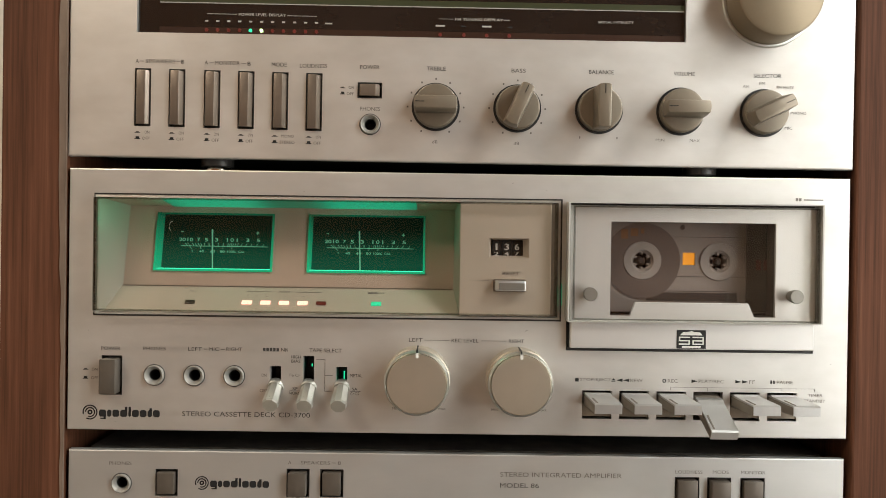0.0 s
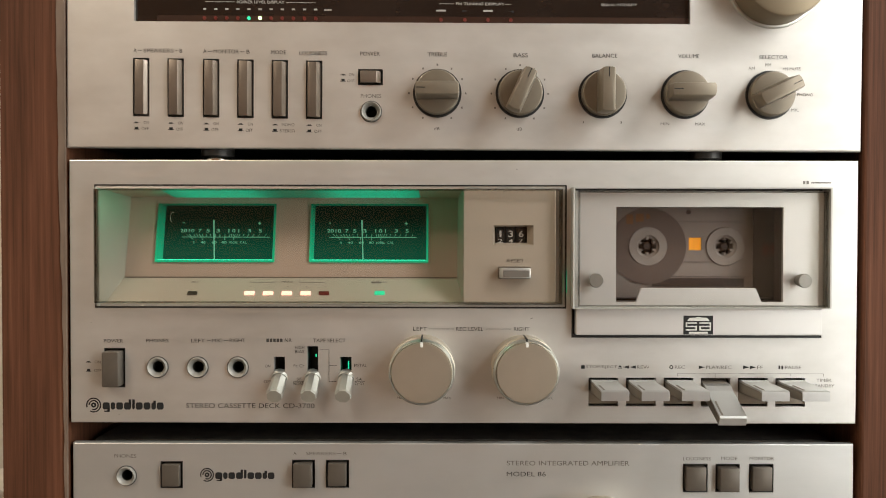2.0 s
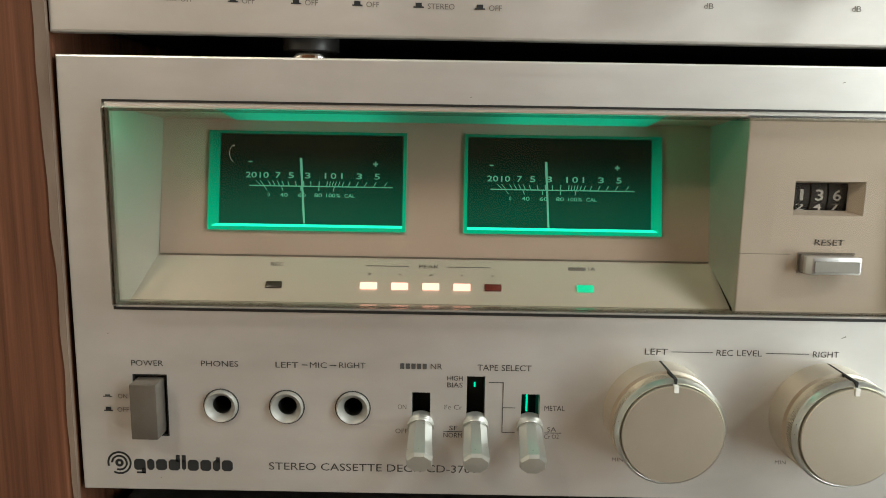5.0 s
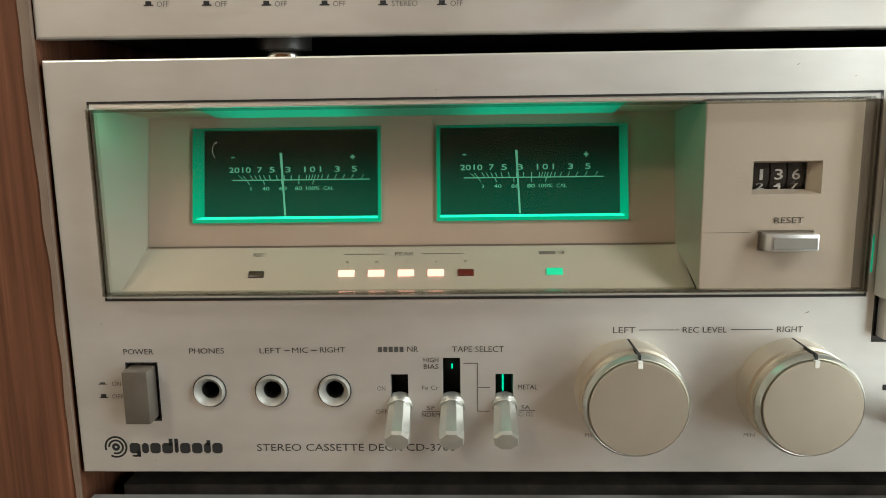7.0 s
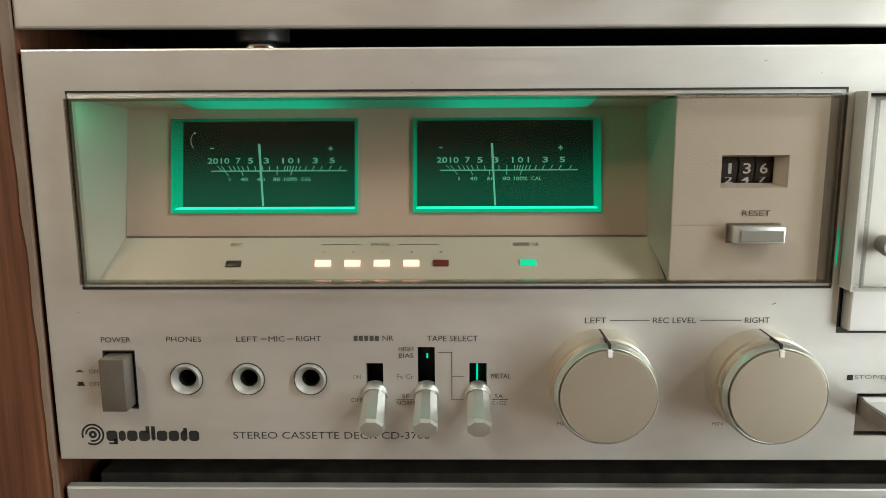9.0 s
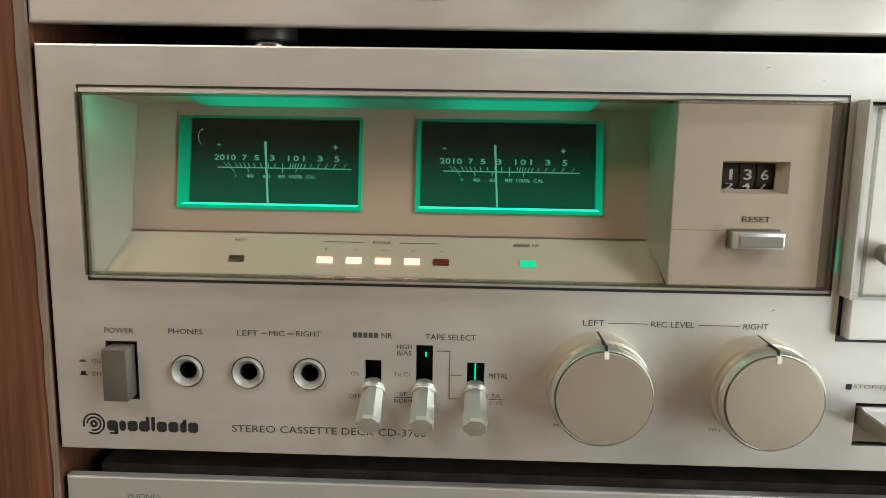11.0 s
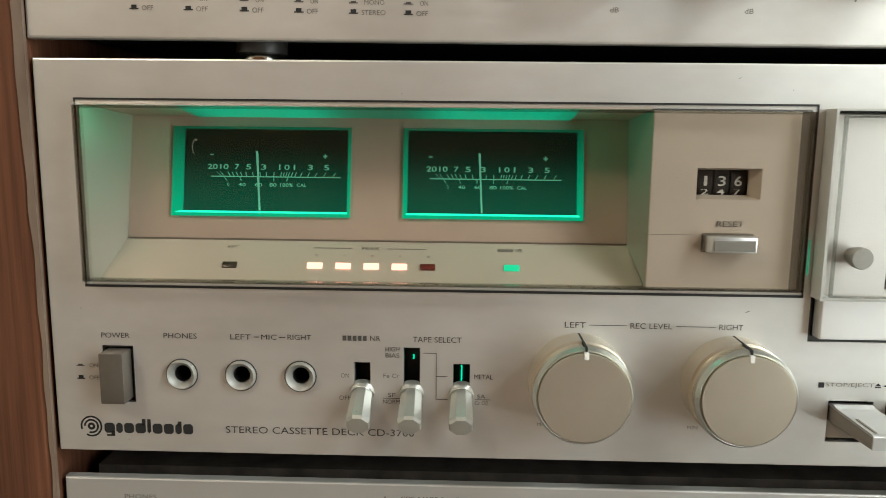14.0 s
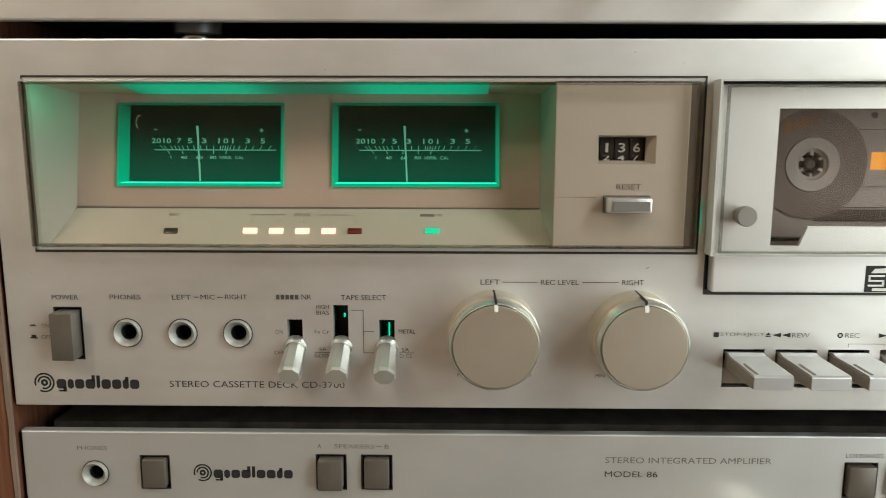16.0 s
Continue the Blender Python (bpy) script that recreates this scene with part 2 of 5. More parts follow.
ink = surface("dark_grey_print", (0.030, 0.028, 0.026), (0.060, 0.056, 0.052), 0.6, 0.0, 300, (1, 1, 1), 0.0, 900)
ink_faint = surface("worn_grey_print", (0.11, 0.10, 0.09), (0.20, 0.185, 0.165), 0.6, 0.0, 250, (1, 1, 1), 0.0, 900)
ink_black = surface("black_print", (0.004, 0.004, 0.004), (0.008, 0.008, 0.008), 0.75, 0.0, 300, (1, 1, 1), 0.0, 900)
ink_white = surface("white_print", (0.55, 0.55, 0.52), (0.7, 0.7, 0.66), 0.6, 0.0, 300, (1, 1, 1), 0.0, 900)
ink_dial = surface("pale_dial_print", (0.30, 0.28, 0.26), (0.40, 0.38, 0.35), 0.6, 0.0, 300, (1, 1, 1), 0.0, 900)
smoked = surface("smoked_dial_glass", (0.012, 0.008, 0.006), (0.022, 0.015, 0.012), 0.10, 0.0, 12, (1, 1, 3), 0.0, 500, rough_spread=0.03)
olive_reflection = surface("olive_reflection_band", (0.030, 0.034, 0.016), (0.045, 0.050, 0.024), 0.3, 0.0, 12, (1, 1, 3), 0.0, 500)
dial_dark = surface("dial_band", (0.030, 0.015, 0.011), (0.042, 0.022, 0.015), 0.25, 0.0, 12, (1, 1, 3), 0.0, 500)
wood, w_n, w_l, w_p = material("walnut_veneer")
broad = noise_node(w_n, w_l, 1.0, 4, (34, 34, 2.6), 0.6)
streak = noise_node(w_n, w_l, 1.0, 5, (420, 420, 9), 0.65)
w_mix = w_n.new("ShaderNodeMix")
w_mix.inputs[0].default_value = 0.48
w_l.new(broad.outputs[0], w_mix.inputs[2])
w_l.new(streak.outputs[0], w_mix.inputs[3])
w_ramp = ramp(w_n, w_l, w_mix.outputs[0], ((0.30, (0.024, 0.009, 0.005)), (0.45, (0.078, 0.031, 0.016)), (0.57, (0.126, 0.050, 0.027)), (0.70, (0.205, 0.096, 0.055))))
w_l.new(w_ramp.outputs[0], w_p.inputs["Base Color"])
w_p.inputs["Roughness"].default_value = 0.65
w_p.inputs["Specular IOR Level"].default_value = 0.15
w_bump = w_n.new("ShaderNodeBump")
w_bump.inputs["Strength"].default_value, w_bump.inputs["Distance"].default_value = 0.35, 0.0003
w_l.new(streak.outputs[0], w_bump.inputs["Height"])
w_l.new(w_bump.outputs[0], w_p.inputs["Normal"])
wood_edge = surface("worn_board_edge", (0.105, 0.068, 0.048), (0.20, 0.145, 0.108), 0.6, 0.0, 60, (1, 1, 0.3), 0.3, 300)
# unseen south wall, coloured to put a dark orange reflection in the faceplates
bounce_plaster = surface("terracotta_bounce_plaster", (0.25, 0.115, 0.055), (0.33, 0.16, 0.08), 0.85, 0.0, 6, (1, 1, 1), 0.5, 90)
plaster = surface("cream_plaster", (0.68, 0.64, 0.57), (0.76, 0.72, 0.65), 0.85, 0.0, 6, (1, 1, 1), 0.5, 90)
white_paint = surface("white_ceiling_paint", (0.74, 0.71, 0.66), (0.80, 0.77, 0.72), 0.9, 0.0, 4, (1, 1, 1), 0.2, 80)
floor_wood = surface("worn_brown_floor", (0.18, 0.15, 0.12), (0.28, 0.24, 0.20), 0.4, 0.0, 5, (1, 6, 1), 0.1, 60)
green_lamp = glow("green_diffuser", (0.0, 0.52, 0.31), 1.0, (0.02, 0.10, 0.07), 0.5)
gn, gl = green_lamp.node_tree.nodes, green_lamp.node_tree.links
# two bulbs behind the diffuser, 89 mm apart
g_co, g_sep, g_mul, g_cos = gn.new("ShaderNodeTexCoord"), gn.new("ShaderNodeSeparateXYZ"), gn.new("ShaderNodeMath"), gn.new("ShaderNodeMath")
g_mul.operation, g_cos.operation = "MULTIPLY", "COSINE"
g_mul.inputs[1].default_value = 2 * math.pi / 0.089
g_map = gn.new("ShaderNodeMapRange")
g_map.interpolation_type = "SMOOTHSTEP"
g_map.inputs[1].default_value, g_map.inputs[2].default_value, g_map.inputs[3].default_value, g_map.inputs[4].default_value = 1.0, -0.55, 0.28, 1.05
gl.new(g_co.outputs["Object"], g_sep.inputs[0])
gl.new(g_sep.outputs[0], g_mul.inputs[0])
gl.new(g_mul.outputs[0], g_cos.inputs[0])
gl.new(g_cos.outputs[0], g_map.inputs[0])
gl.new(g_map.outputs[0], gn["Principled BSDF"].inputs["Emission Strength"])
green_edge = glow("green_emissive_acrylic", (0.0, 0.56, 0.29), 0.40, (0.0, 0.06, 0.035), 0.25)
# light carried up the acrylic from below is put in as emission, fading
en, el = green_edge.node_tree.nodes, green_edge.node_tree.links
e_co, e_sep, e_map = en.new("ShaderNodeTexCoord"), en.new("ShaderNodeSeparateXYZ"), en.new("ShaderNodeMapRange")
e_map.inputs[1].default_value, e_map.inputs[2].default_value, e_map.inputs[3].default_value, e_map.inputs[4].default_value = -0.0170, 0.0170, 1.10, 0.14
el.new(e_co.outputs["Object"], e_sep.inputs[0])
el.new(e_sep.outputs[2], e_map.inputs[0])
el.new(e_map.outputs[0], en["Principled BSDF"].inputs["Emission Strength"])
# the lower edge glows by its own emission, with no lamp behind it
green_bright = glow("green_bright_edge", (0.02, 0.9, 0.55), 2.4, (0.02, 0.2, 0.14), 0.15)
green_print = glow("backlit_green_print", (0.16, 0.66, 0.46), 0.55, (0.10, 0.35, 0.25), 0.5)
green_led = glow("green_led", (0.0, 0.80, 0.42), 1.1, (0.02, 0.3, 0.18))
red_led = glow("lit_red_led", (1.0, 0.56, 0.46), 3.2, (0.4, 0.05, 0.04))
tuner_led = glow("lit_level_led", (0.65, 1.0, 0.45), 3.0, (0.1, 0.3, 0.08))
dark_led = surface("unlit_red_led", (0.11, 0.013, 0.010), (0.15, 0.02, 0.014), 0.3, 0.0, 300, (1, 1, 1), 0.0, 900)
dark_lamp = surface("unlit_lamp", (0.030, 0.026, 0.018), (0.045, 0.04, 0.03), 0.3, 0.0, 300, (1, 1, 1), 0.0, 900)
amber = glow("amber_backlight", (1.0, 0.40, 0.04), 0.95, (0.3, 0.15, 0.02))
lamp_glass = glow("added_lamp_glass", (1.0, 0.86, 0.68), 3.0, (0.8, 0.8, 0.8))
meter_dial = surface("black_dial_green_glow", (0.002, 0.006, 0.004), (0.005, 0.006, 0.004), 0.8, 0.0, 40, (1, 1, 1), 0.0, 900)
meter_dial.node_tree.nodes["Principled BSDF"].inputs["Specular IOR Level"].default_value = 0.05
# green light from the lower edge is put into the dial as emission, fading upwards
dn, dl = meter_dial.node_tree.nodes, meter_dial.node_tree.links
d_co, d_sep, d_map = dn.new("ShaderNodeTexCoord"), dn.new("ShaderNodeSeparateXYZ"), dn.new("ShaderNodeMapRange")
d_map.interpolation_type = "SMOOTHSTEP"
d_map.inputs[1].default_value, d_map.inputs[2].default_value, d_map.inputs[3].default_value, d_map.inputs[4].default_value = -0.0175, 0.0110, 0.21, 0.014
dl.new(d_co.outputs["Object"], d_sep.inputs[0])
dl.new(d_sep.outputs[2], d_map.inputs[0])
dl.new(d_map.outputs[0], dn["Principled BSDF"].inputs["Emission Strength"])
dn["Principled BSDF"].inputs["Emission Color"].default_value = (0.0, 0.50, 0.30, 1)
clear_pane = clear("clear_cover", (0.83, 0.80, 0.77))
clear_edge = clear("clear_cover_edge", (0.92, 0.91, 0.89), 0.12)
clear_rim = clear("thick_clear_rim", (0.76, 0.77, 0.75), 0.10)
flank_grey = surface("grey_acrylic_flank", (0.40, 0.40, 0.375), (0.50, 0.50, 0.47), 0.25, 0.0, 40, (1, 1, 1), 0.05, 900)
door_clear = clear("clear_door_cover", (0.96, 0.955, 0.945))
smoke_pane = clear("smoked_door_pane", (0.93, 0.90, 0.88))
shell_grey = surface("translucent_grey_shell", (0.25, 0.22, 0.205), (0.29, 0.26, 0.24), 0.35, 0.0, 30, (1, 1, 1), 0.0, 600)
shell_dark = surface("dark_shell_end", (0.045, 0.032, 0.027), (0.06, 0.045, 0.038), 0.4, 0.0, 30, (1, 1, 1), 0.0, 600)
tape_brown = surface("wound_tape", (0.125, 0.10, 0.09), (0.145, 0.118, 0.107), 0.3, 0.0, 10, (1, 1, 1), 0.0, 600)
reel_white = surface("pale_hub_plastic", (0.27, 0.25, 0.235), (0.34, 0.315, 0.295), 0.45, 0.0, 80, (1, 1, 1), 0.0, 600)
label_red = surface("red_label_print", (0.10, 0.022, 0.016), (0.14, 0.035, 0.026), 0.5, 0.0, 80, (1, 1, 1), 0.0, 600)
print_glint_orange = surface("orange_print_and_reflection", (0.19, 0.085, 0.03), (0.24, 0.11, 0.04), 0.5, 0.0, 80, (1, 1, 1), 0.0, 600)
cloth_white = surface("white_crumpled_cloth", (0.50, 0.47, 0.42), (0.66, 0.62, 0.56), 0.9, 0.0, 40, (1, 1, 1), 0.4, 600)

# ---- the room ----
def structure(name, bm, mat, label, category):
    return tagged(part(name, bm, mat), label, category, kind="structure")


structure("floor", box(-2.0, 1.2, -2.6, 0.62, -0.1, 0.0), floor_wood, "worn brown floor of the listening room", "floor")
structure("wall_north", box(-2.0, 1.2, 0.52, 0.62, 0.0, 2.6), plaster, "cream plastered wall behind the rack", "wall")
structure("wall_south", box(-2.0, 1.2, -2.6, -2.5, 0.0, 2.6), bounce_plaster, "unseen plastered wall facing the rack, terracotta for its reflected tint", "wall")
structure("wall_west", box(-2.0, -1.9, -2.5, 0.52, 0.0, 2.6), plaster, "cream plastered side wall", "wall")
wall_e = bmesh.new()
box(1.1, 1.2, -2.5, 0.52, 0.0, 0.45, bm=wall_e)
box(1.1, 1.2, -2.5, 0.52, 2.20, 2.6, bm=wall_e)
box(1.1, 1.2, -2.5, -1.15, 0.45, 2.20, bm=wall_e)
box(1.1, 1.2, -0.45, 0.52, 0.45, 2.20, bm=wall_e)
structure("wall_east", wall_e, plaster, "cream plastered wall with a window opening", "wall")
structure("ceiling", box(-2.0, 1.2, -2.6, 0.62, 2.6, 2.7), white_paint, "white painted ceiling", "ceiling")

# ---- the rack ----
rack = thing("audio_rack", 0, 0.16, 0, "dark walnut-veneered audio rack with worn board edges", "rack")
RX = 0.2216
part("side_panel", box(-0.2580, -RX, -0.0010, 0.36, 0.0, 1.36, 0.0012), wood, rack)
own = bmesh.new()
strip_l, strip_r = [], []
for i in range(341):
    z = 0.004 * i
    wob = noise.noise((0, 0, z * 60)) * 0.0007 + noise.noise((3, 0, z * 14)) * 0.0010
    strip_l.append((-0.2228 + wob - min(max(0.0, z - 0.90), 0.2) * 0.014, z))
    strip_r.append((-0.2213, z))
for a, b, c, d in zip(strip_l, strip_l[1:], strip_r[1:], strip_r):
    prism([a, b, c, d], "y", -0.0016, 0.0, bm=own)
part("worn_edge_strip", own, wood_edge, rack, "pale worn edge where the veneer has chipped")
part("side_panel", box(RX + 0.001, 0.256, -0.0010, 0.36, 0.0, 1.36, 0.0015), wood, rack)
part("shelf", box(-RX, RX + 0.001, 0.0, 0.36, 0.70, 0.722, 0.001), wood, rack)
part("shelf", box(-RX, RX + 0.001, 0.0, 0.36, 1.30, 1.322, 0.001), wood, rack)
part("shelf", box(-RX, RX + 0.001, 0.0, 0.36, 0.08, 0.10, 0.001), wood, rack)
part("back_panel", box(-RX, RX + 0.001, 0.35, 0.358, 0.102, 1.298), black_sheet, rack)

# ---- shared parts of the three units ----
INK_Y = -0.00005


def jack_socket(unit, x, z, y, r, mat, label):
    j = part("jack_socket", tube([(r * 0.55, y + 0.0045), (r * 0.57, y + 0.0006), (r * 0.82, y - 0.0016), (r * 0.90, y - 0.0019), (r * 0.98, y - 0.0012), (r, y - 0.0002), (r * 0.7, y + 0.0045)], x, z), mat, unit, label, 50)
    # shadow round the socket, drawn as a dark ring on the faceplate
    part("washer_shadow", tube([(r * 0.9, y - 0.0001), (r * 1.07, y - 0.0001), (r * 1.07, y - 0.0003), (r * 0.9, y - 0.0003)], x, z), ink, j)
    part("socket_hole", tube([(r * 0.56, y + 0.0020), (r * 0.545, y + 0.0008), (r * 0.545, y + 0.013), (0.0003, y + 0.0132), (0.0003, y + 0.014), (r * 0.62, y + 0.014)], x, z, 32), black_gap, j)
    return j


def push_button(unit, x0, x1, z0, z1, y, proud, mat, label, bevel=0.0007, rim=0.001, chamfer=0.0):
    """A button in a black-lined slot of the faceplate."""
    part("slot_lining", plate(x0, x1, z0, z1, y + 0.0004, y + 0.006, [(x0 + 0.0006, x1 - 0.0006, z0 + 0.0006, z1 - 0.0006)]), black_gap, unit)
    part("slot_back", box(x0, x1, y + 0.0062, y + 0.007, z0, z1), black_gap, unit)
    a, b = x0 + rim, x1 - rim
    if chamfer:
        bm = prism([(a, y + 0.006), (b, y + 0.006), (b, y + 0.0002), (b - chamfer, y - proud), (a + 0.0006, y - proud), (a, y - proud + 0.0008)], "z", z0 + rim, z1 - rim, 0.00025)
    else:
        bm = box(a, b, y - proud, y + 0.006, z0 + rim, z1 - rim, bevel)
    return part("push_button", bm, mat, unit, label, 25)


def on_off_marks(unit, x, z, y, step=0.0031, w=0.0038):
    """The printed signs for a button let out and pushed in."""
    part("pushed_in_mark", bars([(x, x + w, z - 0.0003, z), (x + w * 0.22, x + w * 0.78, z, z + 0.0005)], y), ink, unit)
    part("let_out_mark", bars([(x, x + w, z - step - 0.0006, z - step - 0.0002), (x + w * 0.2, x + w * 0.8, z - step - 0.0002, z - step + 0.0009)], y), ink_black, unit)


def wordmark(unit, x0, x1, z, h, y):
    """A maker's mark, as plain black shapes: an emblem of arcs, and blocks with the rhythm of small letters."""
    er = h * 1.05
    cx = x0 + er
    bm = bmesh.new()
    for r0, r1, a0, a1 in ((er * 0.84, er, -150, 170), (er * 0.52, er * 0.68, -140, 150), (er * 0.12, er * 0.34, -180, 180)):
        n = 28
        pts = []
        for rr, order in ((r1, range(n + 1)), (r0, range(n, -1, -1))):
            for k in order:
                a = radians(a0 + (a1 - a0) * k / n) + 0.5
                pts.append((cx + rr * math.cos(a), z + rr * math.sin(a)))
        own = bmesh.new()
        m = n + 1
        vs = [own.verts.new((p, y - 0.0001, q)) for p, q in pts]
        for k in range(n):
            own.faces.new((vs[k], vs[k + 1], vs[2 * m - 2 - k], vs[2 * m - 1 - k]))
        res = bmesh.ops.extrude_face_region(own, geom=own.faces[:])
        bmesh.ops.translate(own, verts=[e for e in res["geom"] if isinstance(e, bmesh.types.BMVert)], vec=(0, 0.0001, 0))
        bmesh.ops.recalc_face_normals(own, faces=own.faces)
        merged(bm, own)
    part("emblem", bm, ink_black, unit)
    widths = [1.0, 0.62, 0.95, 1.0, 0.36, 0.95, 0.95, 0.62, 0.95]
    rise = [0, 0, 0, 0.42, 0.42, 0, 0, 0.26, 0]
    drop = [0.32, 0, 0, 0, 0, 0, 0, 0, 0]
    start = cx + er * 1.2
    unit_w = (x1 - start) / (sum(widths) + 0.16 * 8)
    x = start
    for w, up, down in zip(widths, rise, drop):
        a, b = x, x + w * unit_w
        c = unit_w * 0.2
        lo, hi = z - h * 0.62, z + h * 0.38
        bm = prism([(a + c, lo), (b - c, lo), (b, lo + c), (b, hi - c), (b - c, hi), (a + c, hi), (a, hi - c), (a, lo + c)], "y", y - 0.0001, y)
        if up:
            box(b - unit_w * 0.34, b, y - 0.0001, y + 0.0, hi - c, hi + up * h, bm=bm)
        if down:
            box(b - unit_w * 0.34, b, y - 0.0001, y + 0.0, lo - down * h, lo + c, bm=bm)
            box(a + c, b, y - 0.0001, y + 0.0, lo - down * h, lo - down * h + 0.3 * c + h * 0.1, bm=bm)
        part("wordmark_block", bm, ink_black, unit)
        x = b + 0.16 * unit_w


def foot(unit, x, y, z0, z1):
    """A rubber foot with a chromed cap."""
    def upright(profile):
        bm = lathe(profile, 0, 0, 36)
        bmesh.ops.rotate(bm, verts=bm.verts, matrix=Matrix.Rotation(radians(-90), 3, "X"))
        bmesh.ops.translate(bm, verts=bm.verts, vec=(x, y, 0))
        return bm
    f = part("foot", upright([(0, -z1), (0.0092, -z1), (0.0094, -z1 + 0.0008), (0.0094, -z0 - 0.0066), (0.0090, -z0 - 0.0062), (0.0, -z0 - 0.0062)]), foot_grey, unit, "black rubber foot with a chromed cap", 40)
    part("chrome_cap", upright([(0, -z0 - 0.0061), (0.0076, -z0 - 0.0061), (0.0080, -z0 - 0.0052), (0.0082, -z0 - 0.0040), (0.0082, -z0 - 0.0010), (0.0066, -z0), (0, -z0)]), chrome, f, "", 40)


# ---- cassette deck ----
ZB, ZT = 0.9, 1.0472
deck = thing("cassette_deck", 0, 0.15, ZB, "brushed silver stereo cassette deck with two green-lit meters, playing", "cassette deck")
WIN = (-0.2040, 0.0555, 0.9665, 1.0315)
DOOR = (0.0605, 0.2003, 0.9482, 1.0312)
KEY_X = [0.0702, 0.0912, 0.1122, 0.1330, 0.1538, 0.1748]
KW = 0.0166
KEY_SLOTS = [(x, x + KW, 0.9098, 0.9258) for x in KEY_X]
JX = [-0.1710, -0.1486, -0.1261]
JZ = 0.9313
SLOTS = [(-0.1060, -0.0998, 0.9205, 0.9372), (-0.0874, -0.0812, 0.9205, 0.9432), (-0.0688, -0.0625, 0.9205, 0.9372)]
PWR = (-0.2010, -0.1892, 0.9198, 0.9420)
holes = [WIN, DOOR, PWR] + KEY_SLOTS + SLOTS + [(x - 0.0039, x + 0.0039, JZ - 0.0039, JZ + 0.0039) for x in JX]
part("faceplate", plate(-0.22, 0.22, ZB, ZT, 0.0, 0.004, holes, 0.0007), alu_deck, deck, "brushed aluminium faceplate")
chassis = bmesh.new()
box(-0.214, 0.214, 0.05, 0.30, ZB + 0.004, ZT - 0.004, bm=chassis)
part("chassis", chassis, black_sheet, deck)
part("inner_frame", plate(-0.214, 0.214, ZB + 0.004, ZT - 0.004, 0.0042, 0.0498, [(-0.213, 0.213, ZB + 0.005, ZT - 0.005)]), black_sheet, deck)
for fx in (-0.14, 0.137):
    for fy in (0.06, 0.27):
        foot(deck, fx, fy, 0.8863, 0.9042)

# the window with the meters
LEAN = 0.20


def lean_back(bm):
    """The back of the recess and the meters lean back towards the top."""
    for v in bm.verts:
        v.co.y += (v.co.z - 0.9895) * LEAN
    return bm


BACK_Y = 0.0180
bezel = part("meter_recess", lean_back(plate(-0.196, -0.0025, 0.9805, 1.0285, BACK_Y, BACK_Y + 0.001,
             [(-0.1791, -0.1096, 0.9895, 1.0238), (-0.0893, -0.0200, 0.9895, 1.0238)])), plastic_beige, deck, "beige recess behind the clear cover")
FY = 0.0032
def sheet(corners, thick):
    """A slab given by the four corners of its front, and pushed back by a vector."""
    bm = bmesh.new()
    a = [bm.verts.new(c) for c in corners]
    b = [bm.verts.new(Vector(c) + Vector(thick)) for c in corners]
    bm.faces.new(a)
    bm.faces.new(b)
    for i in range(4):
        bm.faces.new((a[i], a[(i + 1) % 4], b[(i + 1) % 4], b[i]))
    bmesh.ops.recalc_face_normals(bm, faces=bm.faces)
    return bm


def bent_sheet(corners, thick, n=10):
    """Like sheet, for four corners that do not lie in one plane: a smooth, slightly twisted wall."""
    bm = bmesh.new()
    p = [Vector(c) for c in corners]
    sides = []
    for push in (Vector((0, 0, 0)), Vector(thick)):
        sides.append([[bm.verts.new((p[0].lerp(p[1], i / n)).lerp(p[3].lerp(p[2], i / n), j / n) + push) for i in range(n + 1)] for j in range(n + 1)])
    for g in sides:
        for j in range(n):
            for i in range(n):
                bm.faces.new((g[j][i], g[j][i + 1], g[j + 1][i + 1], g[j + 1][i])).smooth = True
    bmesh.ops.recalc_face_normals(bm, faces=bm.faces)
    return bm


FLOOR_F, FLOOR_B = 0.9672, 0.9808
TOP_Y = BACK_Y + (1.0285 - 0.9895) * LEAN
FLOOR_Y = 0.0160
part("recess_side", bent_sheet([(-0.2036, -0.0010, 0.9655), (-0.1960, FLOOR_Y - 0.002, 0.9655), (-0.1960, TOP_Y, 1.0285), (-0.2036, -0.0010, 1.0312)], (-0.0006, 0, 0)), plastic_pale, bezel)
part("indicator_ledge", sheet([(-0.2036, FY, FLOOR_F), (0.0006, FY, FLOOR_F), (-0.0030, FLOOR_Y, FLOOR_B), (-0.1960, FLOOR_Y, FLOOR_B)], (0, 0.0006, -0.0012)), plastic_silver, bezel, "silver sloping indicator ledge")
part("ledge_front", box(-0.2036, 0.0004, FY - 0.003, FY, 0.9668, FLOOR_F - 0.0002), plastic_silver, bezel)
part("recess_top", sheet([(-0.2036, -0.0005, 1.0312), (0.0, -0.0005, 1.0312), (-0.0027, TOP_Y, 1.0277), (-0.1960, TOP_Y, 1.0277)], (0, 0, 0.0006)), plastic_beige, bezel)
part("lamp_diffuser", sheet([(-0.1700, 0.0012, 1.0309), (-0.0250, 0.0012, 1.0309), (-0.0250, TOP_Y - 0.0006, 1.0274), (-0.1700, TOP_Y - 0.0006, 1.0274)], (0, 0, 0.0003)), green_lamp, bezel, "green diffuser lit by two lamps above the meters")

part("recess_seam", box(-0.1955, -0.0035, FLOOR_Y - 0.0006, FLOOR_Y - 0.0002, FLOOR_B - 0.0002, FLOOR_B + 0.0003), key_side, bezel)

